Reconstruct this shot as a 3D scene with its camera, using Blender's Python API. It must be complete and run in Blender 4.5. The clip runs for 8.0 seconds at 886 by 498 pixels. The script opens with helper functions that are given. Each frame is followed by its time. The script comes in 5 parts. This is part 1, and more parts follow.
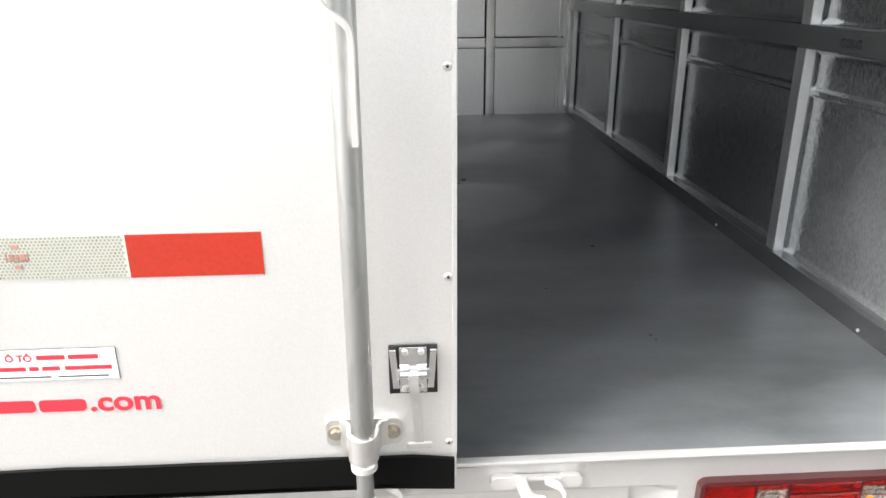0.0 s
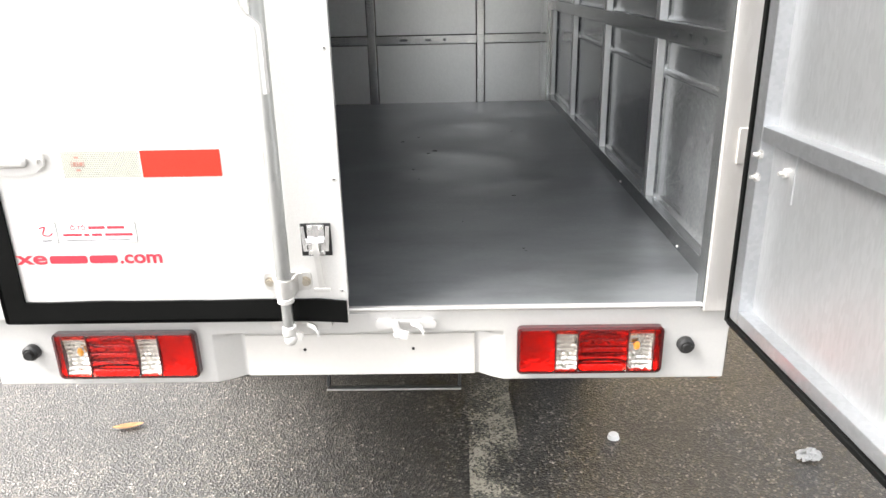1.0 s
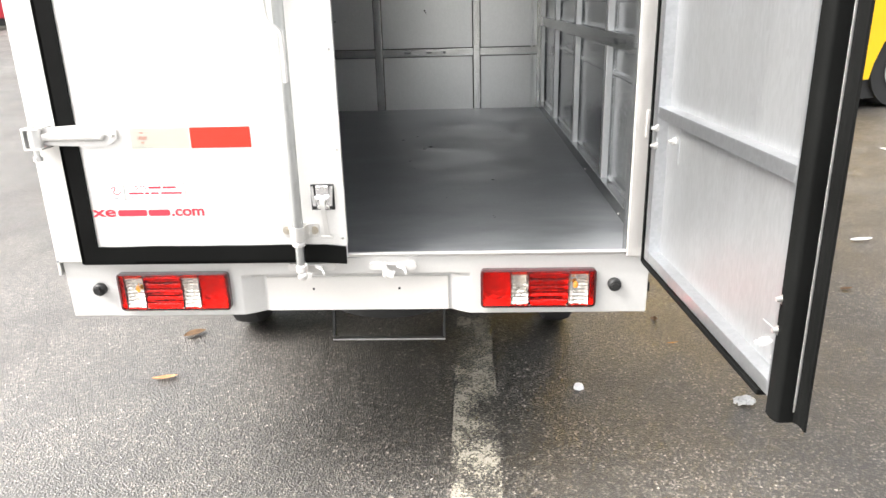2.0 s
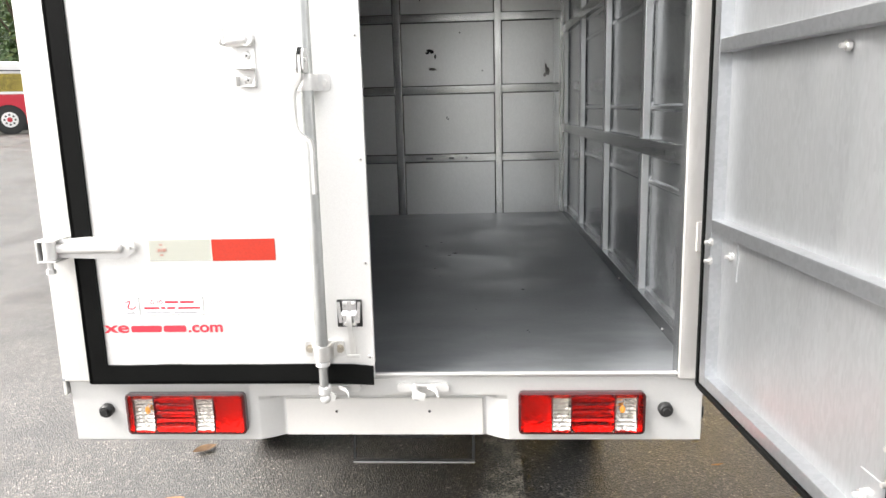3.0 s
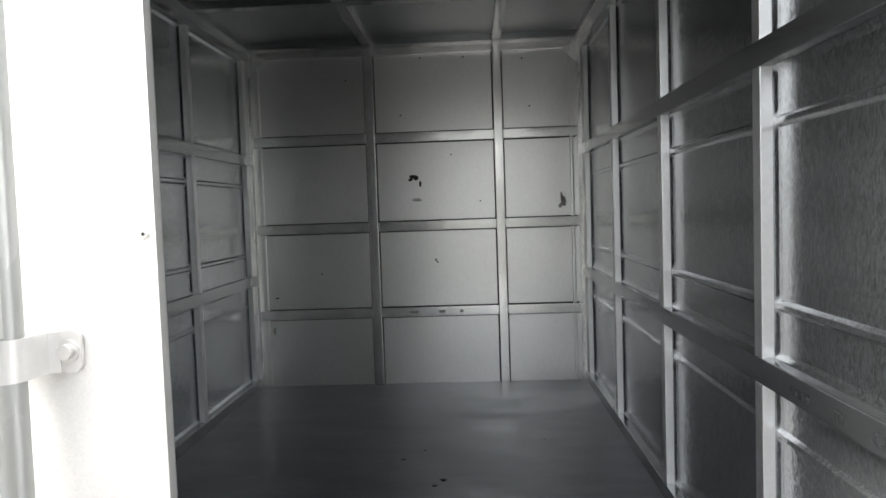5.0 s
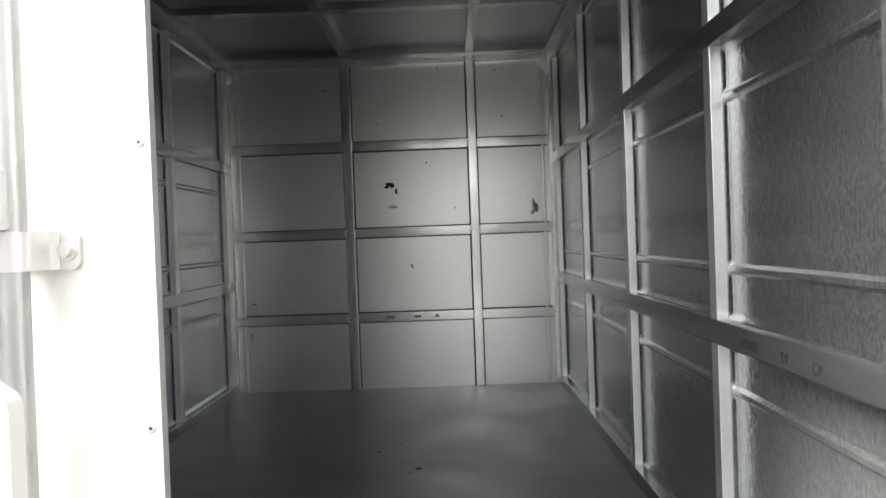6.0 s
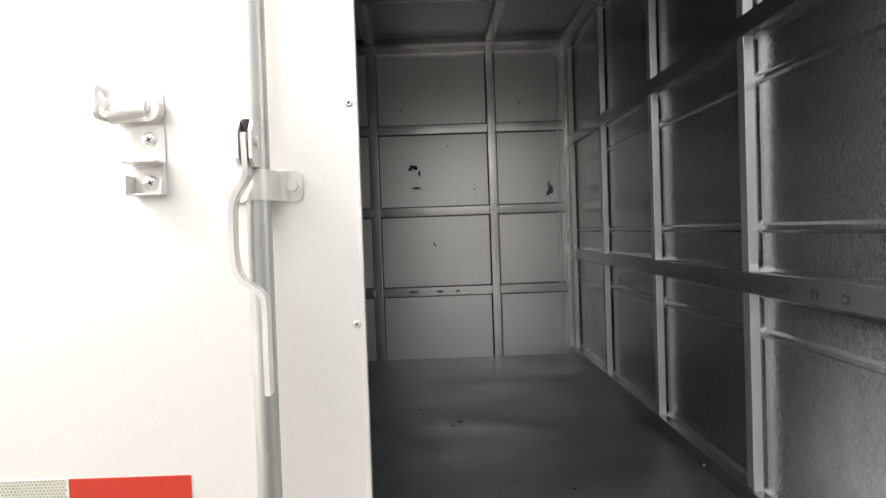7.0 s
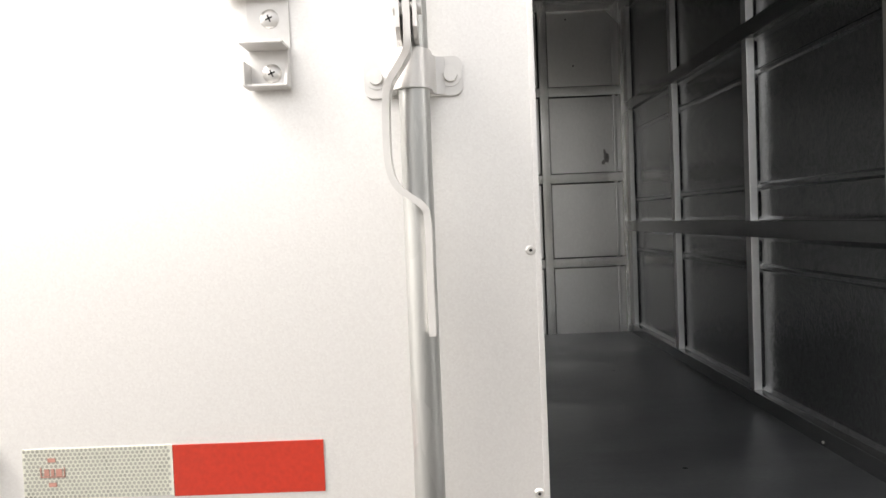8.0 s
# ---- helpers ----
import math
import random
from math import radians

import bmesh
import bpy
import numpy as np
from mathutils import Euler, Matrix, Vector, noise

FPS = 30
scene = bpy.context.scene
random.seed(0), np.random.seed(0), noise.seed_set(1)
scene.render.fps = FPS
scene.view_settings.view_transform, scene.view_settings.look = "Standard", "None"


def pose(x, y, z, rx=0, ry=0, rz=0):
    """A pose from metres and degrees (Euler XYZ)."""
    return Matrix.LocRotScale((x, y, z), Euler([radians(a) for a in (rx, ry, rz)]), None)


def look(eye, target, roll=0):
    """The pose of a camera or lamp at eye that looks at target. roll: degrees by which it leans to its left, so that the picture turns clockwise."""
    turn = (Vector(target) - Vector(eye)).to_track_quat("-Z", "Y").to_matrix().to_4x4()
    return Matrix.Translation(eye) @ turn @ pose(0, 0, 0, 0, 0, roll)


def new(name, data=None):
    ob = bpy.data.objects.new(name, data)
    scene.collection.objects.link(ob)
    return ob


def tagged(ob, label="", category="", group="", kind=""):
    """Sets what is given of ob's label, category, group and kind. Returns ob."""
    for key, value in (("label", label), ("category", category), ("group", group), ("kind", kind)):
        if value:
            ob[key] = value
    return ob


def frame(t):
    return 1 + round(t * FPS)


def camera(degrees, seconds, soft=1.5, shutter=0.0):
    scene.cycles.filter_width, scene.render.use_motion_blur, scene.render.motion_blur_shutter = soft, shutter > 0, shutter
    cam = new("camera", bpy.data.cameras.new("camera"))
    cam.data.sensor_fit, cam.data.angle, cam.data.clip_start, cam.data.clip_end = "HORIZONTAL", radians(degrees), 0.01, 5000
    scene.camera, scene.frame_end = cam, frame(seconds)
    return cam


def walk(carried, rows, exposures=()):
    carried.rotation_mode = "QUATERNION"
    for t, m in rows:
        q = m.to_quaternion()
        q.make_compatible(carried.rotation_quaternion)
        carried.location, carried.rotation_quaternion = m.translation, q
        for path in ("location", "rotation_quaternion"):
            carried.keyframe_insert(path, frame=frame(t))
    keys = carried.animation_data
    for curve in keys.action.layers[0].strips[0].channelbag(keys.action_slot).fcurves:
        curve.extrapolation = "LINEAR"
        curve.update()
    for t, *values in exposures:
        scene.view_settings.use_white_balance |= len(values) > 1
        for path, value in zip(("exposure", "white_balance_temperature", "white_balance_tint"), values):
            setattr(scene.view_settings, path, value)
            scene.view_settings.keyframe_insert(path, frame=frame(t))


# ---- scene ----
cam = camera(63.2, 8.0)
PATH = [
    (0, (-0.096, -0.787, 1.389), (0.004, 1.084, 0.69), -0.4),
    (0.2, (-0.029, -0.899, 1.392), (0.012, 0.974, 0.694), -0.6),
    (0.3, (0.011, -0.958, 1.387), (0.032, 0.916, 0.689), -0.8),
    (0.5, (0.102, -1.078, 1.367), (0.079, 0.798, 0.674), -2.0),
    (0.8, (0.166, -1.234, 1.397), (0.128, 0.642, 0.706), -1.5),
    (1, (0.188, -1.335, 1.412), (0.145, 0.538, 0.713), -1.3),
    (1.2, (0.198, -1.445, 1.403), (0.148, 0.427, 0.699), -1.4),
    (2.3, (0.31, -1.805, 1.407), (0.21, 0.104, 0.821), -1.5),
    (2.5, (0.311, -1.804, 1.414), (0.201, 0.123, 0.89), -1.5),
    (2.8, (0.26, -1.723, 1.412), (0.148, 0.228, 0.987), -1.4),
    (3, (0.232, -1.643, 1.416), (0.116, 0.316, 1.028), -1.5),
    (3.2, (0.221, -1.543, 1.412), (0.1, 0.415, 1.022), -1.6),
    (3.5, (0.24, -1.351, 1.441), (0.115, 0.605, 1.043), -1.8),
    (3.8, (0.284, -1.15, 1.522), (0.157, 0.804, 1.118), -1.9),
    (4, (0.291, -1.013, 1.552), (0.168, 0.944, 1.157), -1.8),
    (4.2, (0.293, -0.891, 1.548), (0.166, 1.073, 1.193), -1.7),
    (4.5, (0.265, -0.706, 1.576), (0.143, 1.273, 1.312), -1.7),
    (4.7, (0.249, -0.607, 1.597), (0.127, 1.379, 1.402), -1.9),
    (5.8, (0.243, -0.614, 1.505), (0.165, 1.385, 1.481), -2.2),
    (6, (0.254, -0.68, 1.474), (0.204, 1.319, 1.445), -2.1),
    (6.2, (0.273, -0.737, 1.446), (0.242, 1.263, 1.418), -2.2),
    (6.5, (0.245, -0.833, 1.427), (0.233, 1.167, 1.389), -2.2),
    (6.8, (0.142, -0.883, 1.414), (0.143, 1.116, 1.369), -1.9),
    (7, (0.062, -0.89, 1.415), (0.061, 1.109, 1.364), -2.0),
    (7.3, (-0.065, -0.887, 1.413), (-0.073, 1.113, 1.358), -1.9),
    (7.5, (-0.119, -0.868, 1.409), (-0.137, 1.131, 1.35), -2.2),
    (7.8, (-0.138, -0.785, 1.369), (-0.175, 1.213, 1.296), -2.4),
    (8, (-0.121, -0.711, 1.335), (-0.158, 1.287, 1.258), -2.4),
]
walk(cam, [(t, look(eye, target, roll)) for t, eye, target, roll in PATH],
     [(0.0, 1.95, 6550, 10), (0.5, 2.2, 6550, 9), (1.0, 2.3, 6600, 10), (2.5, 2.34, 6650, 10), (3.0, 2.14, 6600, 10), (3.5, 2.05, 6550, 10), (4.0, 2.2, 6500, 9), (4.5, 2.33, 6500, 9), (6.0, 2.5, 6750, 9), (6.5, 2.08, 6850, 10), (7.0, 1.7, 6900, 11), (7.5, 1.57, 6950, 12), (8.0, 1.53, 6950, 12)])

# ---- sky, sun ----
world = bpy.data.worlds.new("sky")
scene.world = world
world.use_nodes = True
wn = world.node_tree.nodes
sky = wn.new("ShaderNodeTexSky")
sky.sky_type = 'NISHITA'
sky.sun_disc = False
sky.sun_elevation = radians(51)
sky.sun_rotation = radians(259)
sky.air_density, sky.dust_density, sky.ozone_density = 1.0, 6.0, 1.0
hsv = wn.new("ShaderNodeHueSaturation")
hsv.inputs["Saturation"].default_value = 0.18
world.node_tree.links.new(sky.outputs[0], hsv.inputs["Color"])
world.node_tree.links.new(hsv.outputs[0], wn["Background"].inputs[0])
wn["Background"].inputs[1].default_value = 0.15
sun_data = bpy.data.lights.new("sun", 'SUN')
sun_data.energy, sun_data.angle, sun_data.color = 1.45, radians(30), (1.0, 0.98, 0.955)
sun = new("sun", sun_data)
sun.matrix_world = look((-6, -2.0, 7.5), (0, 0, 0.6))


# ---- materials ----
def shader(name):
    m = bpy.data.materials.new(name)
    m.use_nodes = True
    nt = m.node_tree
    return m, nt, nt.nodes["Principled BSDF"]


def texture(nt, kind, scale, stretch=(1, 1, 1), detail=4.0, rough=0.55, random=1.0):
    """A texture in the object's metres; returns the node."""
    co = nt.nodes.new("ShaderNodeTexCoord")
    mp = nt.nodes.new("ShaderNodeMapping")
    mp.inputs["Scale"].default_value = stretch
    nt.links.new(co.outputs["Object"], mp.inputs["Vector"])
    if kind == "noise":
        n = nt.nodes.new("ShaderNodeTexNoise")
        n.inputs["Detail"].default_value = detail
        n.inputs["Roughness"].default_value = rough
    else:
        n = nt.nodes.new("ShaderNodeTexVoronoi")
        n.inputs["Randomness"].default_value = random
    n.inputs["Scale"].default_value = scale
    nt.links.new(mp.outputs[0], n.inputs["Vector"])
    return n


def ramp(nt, socket, *stops):
    r = nt.nodes.new("ShaderNodeValToRGB")
    while len(r.color_ramp.elements) < len(stops):
        r.color_ramp.elements.new(0.5)
    for e, (p, c) in zip(r.color_ramp.elements, stops):
        e.position, e.color = p, (*c, 1) if len(c) == 3 else c
    nt.links.new(socket, r.inputs[0])
    return r.outputs[0]


def blend(nt, fac, a, b, mode='MIX'):
    mx = nt.nodes.new("ShaderNodeMix")
    mx.data_type, mx.blend_type = 'RGBA', mode
    for sock, v in ((mx.inputs[0], fac), (mx.inputs[6], a), (mx.inputs[7], b)):
        if isinstance(v, (int, float)):
            sock.default_value = v
        elif isinstance(v, tuple):
            sock.default_value = (*v, 1)
        else:
            nt.links.new(v, sock)
    return mx.outputs[2]


def remap(nt, socket, a, b, c, d):
    r = nt.nodes.new("ShaderNodeMapRange")
    for k, v in zip((1, 2, 3, 4), (a, b, c, d)):
        r.inputs[k].default_value = v
    nt.links.new(socket, r.inputs[0])
    return r.outputs[0]


def relief(nt, bs, socket, strength, distance):
    b = nt.nodes.new("ShaderNodeBump")
    b.inputs["Strength"].default_value = strength
    b.inputs["Distance"].default_value = distance
    nt.links.new(socket, b.inputs["Height"])
    nt.links.new(b.outputs[0], bs.inputs["Normal"])


def metal(name, low, high, rough=(0.3, 0.5), stain=(0.45, 0.44, 0.42), stain_amount=0.35, spangle=70.0, bump=0.08, stretch=(1, 1, 1), metallic=1.0, large=2.2, flake=0.0, wave=0.0, daylit=()):
    """Zinc-coated or painted sheet: spangle, broad clouding, fine relief."""
    m, nt, bs = shader(name)
    cell = texture(nt, "voronoi", spangle, stretch)
    broad = texture(nt, "noise", large, stretch, 2.5)
    fine = texture(nt, "noise", 240, stretch, 2)
    base = ramp(nt, cell.outputs["Color"], (0.0, low), (1.0, high))
    mask = remap(nt, broad.outputs[0], 0.2, 0.85, 0.0, stain_amount)
    colour = blend(nt, mask, base, stain)
    bs.inputs["Metallic"].default_value = metallic
    if daylit:
        # daylight on the low sheets by the tail opening, painted as paler zinc
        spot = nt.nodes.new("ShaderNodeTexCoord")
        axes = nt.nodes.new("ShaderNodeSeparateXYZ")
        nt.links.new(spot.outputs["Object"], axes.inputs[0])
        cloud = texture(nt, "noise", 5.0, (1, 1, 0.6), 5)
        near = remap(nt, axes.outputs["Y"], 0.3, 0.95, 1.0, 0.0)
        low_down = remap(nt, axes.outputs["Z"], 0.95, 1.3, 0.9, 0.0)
        daylit_mask = blend(nt, 1.0, blend(nt, 1.0, near, low_down, 'MULTIPLY'), ramp(nt, cloud.outputs[0], (0.3, (0.45, 0.45, 0.45)), (0.65, (0.85, 0.85, 0.85))), 'MULTIPLY')
        speck = ramp(nt, cell.outputs["Color"], (0.0, tuple(c * 0.72 for c in daylit)), (1.0, daylit))
        colour = blend(nt, daylit_mask, colour, speck)
        nt.links.new(remap(nt, daylit_mask, 0.0, 1.0, metallic, 0.3), bs.inputs["Metallic"])
    nt.links.new(colour, bs.inputs["Base Color"])
    nt.links.new(remap(nt, broad.outputs[0], 0.2, 0.8, rough[0], rough[1]), bs.inputs["Roughness"])
    relief(nt, bs, blend(nt, 0.5, fine.outputs[0], cell.outputs["Distance"]), bump, 0.002)
    if wave:
        dent = nt.nodes.new("ShaderNodeBump")
        dent.inputs["Strength"].default_value = 1.0
        dent.inputs["Distance"].default_value = wave
        nt.links.new(texture(nt, "noise", 3.1, (1, 1, 0.8), 2).outputs[0], dent.inputs["Height"])
        first = bs.inputs["Normal"].links[0].from_node
        nt.links.new(dent.outputs[0], first.inputs["Normal"])
    if flake:
        half = nt.nodes.new("ShaderNodeVectorMath")
        half.operation = 'SUBTRACT'
        half.inputs[1].default_value = (0.5, 0.5, 0.5)
        nt.links.new(cell.outputs["Color"], half.inputs[0])
        size = nt.nodes.new("ShaderNodeVectorMath")
        size.operation = 'SCALE'
        size.inputs["Scale"].default_value = flake
        nt.links.new(half.outputs[0], size.inputs[0])
        add = nt.nodes.new("ShaderNodeVectorMath")
        nt.links.new(bs.inputs["Normal"].links[0].from_socket, add.inputs[0])
        nt.links.new(size.outputs[0], add.inputs[1])
        unit = nt.nodes.new("ShaderNodeVectorMath")
        unit.operation = 'NORMALIZE'
        nt.links.new(add.outputs[0], unit.inputs[0])
        nt.links.new(unit.outputs[0], bs.inputs["Normal"])
    return m


def coat(name, colour, rough, vary=0.12, scale=6.0, metallic=0.0, bump=0.05, gloss=0.0, fine=180.0):
    """Paint, rubber, plastic: a base colour with slight wear at two scales."""
    m, nt, bs = shader(name)
    a = texture(nt, "noise", scale, detail=5)
    b = texture(nt, "noise", fine, detail=2)
    dark = tuple(c * (1 - vary) for c in colour)
    pale = tuple(min(1, c * (1 + vary)) for c in colour)
    c1 = ramp(nt, a.outputs[0], (0.3, dark), (0.7, pale))
    c2 = ramp(nt, b.outputs[0], (0.35, (1 - vary / 2,) * 3), (0.65, (1, 1, 1)))
    nt.links.new(blend(nt, 1.0, c1, c2, 'MULTIPLY'), bs.inputs["Base Color"])
    nt.links.new(remap(nt, a.outputs[0], 0.3, 0.7, rough * 0.85, min(1, rough * 1.15)), bs.inputs["Roughness"])
    bs.inputs["Metallic"].default_value = metallic
    bs.inputs["Coat Weight"].default_value = gloss
    relief(nt, bs, b.outputs[0], bump, 0.001)
    return m


DOOR_SKIN = metal("door_sheet", (0.78, 0.77, 0.755), (0.84, 0.835, 0.82), (0.36, 0.43), (0.77, 0.75, 0.72), 0.25, 480, 0.05, (1, 1, 1), 0.68)
# box sheets are one zinc: sides darkened for shade, bulkhead lightened for daylight
SHADED_ZINC = metal("shaded_zinc_sheet", (0.3, 0.311, 0.318), (0.49, 0.507, 0.518), (0.2, 0.25), (0.39, 0.39, 0.385), 0.1, 300, 0.03, (1, 1, 0.45), 0.9, flake=0.08, daylit=(0.62, 0.645, 0.665))
LIT_BACK_ZINC = metal("lit_back_sheet", (0.82, 0.82, 0.807), (0.87, 0.87, 0.857), (0.285, 0.35), (0.78, 0.77, 0.75), 0.1, 130, 0.008, (1, 1, 0.6), 0.95, 1.2)
# same zinc bars: daylight painted into uprights, shade into rails and roof bows
LIT_BAR_ZINC = metal("lit_bar_zinc", (0.76, 0.77, 0.775), (0.82, 0.83, 0.835), (0.31, 0.39), (0.68, 0.66, 0.63), 0.25, 120, 0.02, (1, 1, 1), 0.82, 7.0)
SHADED_BAR_ZINC = metal("shaded_bar_zinc", (0.3, 0.31, 0.317), (0.35, 0.36, 0.367), (0.18, 0.25), (0.3, 0.293, 0.28), 0.12, 120, 0.02, (1, 1, 1), 0.85, 7.0)
# bulkhead bars get a paler copy, daylight and patchy sheen laid in
LIT_BACK_BAR = metal("lit_bulkhead_bar_zinc", (0.78, 0.78, 0.77), (0.94, 0.94, 0.92), (0.17, 0.255), (0.6, 0.58, 0.54), 0.35, 18, 0.02, (1, 1, 1), 0.88, 5.0, wave=0.006)


# roof copy of the side zinc, toned down for the shade overhead
SHADED_ROOF_ZINC = metal("shaded_roof_zinc", (0.3, 0.306, 0.309), (0.42, 0.428, 0.432), (0.32, 0.4), (0.34, 0.34, 0.335), 0.2, 200, 0.03, (1, 1, 1), 0.85)


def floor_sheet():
    """Smudged dark dull zinc, paler by the sill: dusty streaks and painted daylight."""
    m, nt, bs = shader("floor_zinc")
    broad = texture(nt, "noise", 1.3, (1.0, 1.6, 1), 3)
    smear = texture(nt, "noise", 2.6, (1.0, 2.2, 1), 5, 0.55)
    fine = texture(nt, "noise", 90, (1, 1, 1), 3)
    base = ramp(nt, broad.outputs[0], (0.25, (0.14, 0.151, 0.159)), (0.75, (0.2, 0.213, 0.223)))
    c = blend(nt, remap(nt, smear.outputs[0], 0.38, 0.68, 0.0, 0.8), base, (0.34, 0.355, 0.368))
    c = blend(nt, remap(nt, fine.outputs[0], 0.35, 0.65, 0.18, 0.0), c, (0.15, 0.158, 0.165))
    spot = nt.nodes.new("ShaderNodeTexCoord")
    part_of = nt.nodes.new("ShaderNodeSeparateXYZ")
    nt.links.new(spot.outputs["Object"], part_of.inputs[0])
    # sill band: dusty swirls together with daylight laid into the colour
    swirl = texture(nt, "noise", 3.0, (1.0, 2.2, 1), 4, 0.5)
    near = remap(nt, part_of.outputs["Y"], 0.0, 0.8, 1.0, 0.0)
    dust_and_light = blend(nt, 1.0, near, ramp(nt, swirl.outputs[0], (0.34, (0.06, 0.06, 0.06)), (0.64, (0.75, 0.75, 0.75))), 'MULTIPLY')
    c = blend(nt, dust_and_light, c, (0.4, 0.416, 0.432))
    nt.links.new(c, bs.inputs["Base Color"])
    nt.links.new(remap(nt, smear.outputs[0], 0.3, 0.7, 0.285, 0.5), bs.inputs["Roughness"])
    bs.inputs["Metallic"].default_value = 0.6
    relief(nt, bs, broad.outputs[0], 0.12, 0.01)
    return m


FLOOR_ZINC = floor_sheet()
INNER_DOOR = metal("inner_door_sheet", (0.5, 0.512, 0.522), (0.58, 0.592, 0.602), (0.36, 0.5), (0.36, 0.365, 0.37), 0.55, 110, 0.02, (2.2, 2.2, 0.5), 0.9, 3.0)
DOOR_BAR = metal("door_bar_zinc", (0.43, 0.443, 0.458), (0.5, 0.513, 0.528), (0.285, 0.32), (0.4, 0.4, 0.4), 0.15, 120, 0.02, (1, 1, 1), 0.9, 4.0)
TUBE_ZINC = metal("rod_zinc", (0.39, 0.405, 0.405), (0.5, 0.515, 0.515), (0.31, 0.46), (0.5, 0.48, 0.43), 0.4, 90, 0.06, (1, 1, 0.25), 0.95)
STEEL = coat("plated_steel", (0.72, 0.71, 0.69), 0.36, 0.08, 30, 0.85, 0.05)
WHITE_STEEL = coat("pale_plated_steel", (0.69, 0.68, 0.665), 0.34, 0.04, 20, 0.5, 0.03)
BRASSY = coat("yellow_zinc_bolt", (0.5, 0.455, 0.38), 0.35, 0.15, 60, 0.9, 0.05)
PAINT = coat("champagne_paint", (0.63, 0.625, 0.612), 0.33, 0.05, 3, 0.4, 0.02, 0.5)
PLATE_PAINT = coat("pale_plate_paint", (0.66, 0.64, 0.61), 0.35, 0.04, 3, 0.15, 0.02, 0.5)
POST_PAINT = metal("post_paint", (0.7, 0.69, 0.675), (0.76, 0.75, 0.735), (0.3, 0.37), (0.47, 0.41, 0.34), 0.45, 60, 0.02, (1.6, 1, 0.4), 0.64, 5.0)
# left post copy: tan thinned where strong light whitens the same paint
LIT_POST_PAINT = metal("lit_post_paint", (0.68, 0.67, 0.65), (0.74, 0.73, 0.71), (0.29, 0.38), (0.62, 0.58, 0.53), 0.25, 60, 0.02, (1.6, 1, 0.4), 0.6, 5.0)
RUBBER = coat("black_rubber", (0.004, 0.0042, 0.004), 0.6, 0.3, 5, 0, 0.12)
RUBBER.node_tree.nodes["Principled BSDF"].inputs["Specular IOR Level"].default_value = 0.07
BLACK = coat("dark_void", (0.008, 0.008, 0.008), 0.42, 0.2, 20)
CHASSIS = coat("black_chassis", (0.02, 0.02, 0.02), 0.6, 0.35, 9, 0, 0.2)
DARK_RED = coat("lamp_rim", (0.05, 0.002, 0.003), 0.16, 0.2, 40, 0, 0.03, 0.4)
CHROME = coat("chrome", (0.85, 0.85, 0.85), 0.08, 0.05, 60, 1.0, 0.02)
BOWL = coat("lamp_bowl", (0.84, 0.81, 0.76), 0.07, 0.1, 60, 1.0, 0.02)
AMBER = coat("amber_bulb", (0.6, 0.24, 0.03), 0.15, 0.1, 60, 0, 0.02, 0.6)
TAPE_RED = coat("red_tape", (0.4, 0.024, 0.009), 0.35, 0.1, 200, 0, 0.1, 0.3)
INK_RED = coat("red_ink", (0.75, 0.03, 0.05), 0.5, 0.06, 60)
FADED_INK = coat("faded_red_ink", (0.4, 0.2, 0.16), 0.5, 0.15, 60)
INK_BLACK = coat("black_ink", (0.03, 0.03, 0.03), 0.6, 0.1, 60)
STICKER = coat("white_sticker", (0.82, 0.82, 0.82), 0.4, 0.03, 30, 0, 0.01)
STAMP = coat("grey_stamp", (0.22, 0.23, 0.24), 0.45, 0.2, 80, 1.0)
GAP_SHADE = coat("dark_gap_shade", (0.06, 0.06, 0.058), 0.6, 0.2, 20)
BROWN_SMEAR = coat("brown_smear", (0.47, 0.44, 0.42), 0.4, 0.3, 60)
GRIME = coat("dark_smear", (0.02, 0.02, 0.02), 0.7, 0.3, 40)


def glass(name, colour, rough=0.02):
    m, nt, bs = shader(name)
    bs.inputs["Base Color"].default_value = (*colour, 1)
    bs.inputs["Roughness"].default_value = rough
    bs.inputs["Transmission Weight"].default_value = 1.0
    bs.inputs["IOR"].default_value = 1.35
    return m


CLEAR = glass("clear_lens", (0.98, 0.97, 0.96), 0.05)
RED_GLASS = glass("red_glass", (1.0, 0.085, 0.06), 0.06)


TAPE_WHITE = coat("silver_tape", (0.6, 0.6, 0.52), 0.35, 0.04, 40, 0, 0.02, 0.3)
TAPE_CELL = coat("silver_tape_cell", (0.3, 0.305, 0.265), 0.3, 0.12, 90, 0, 0.02, 0.3)


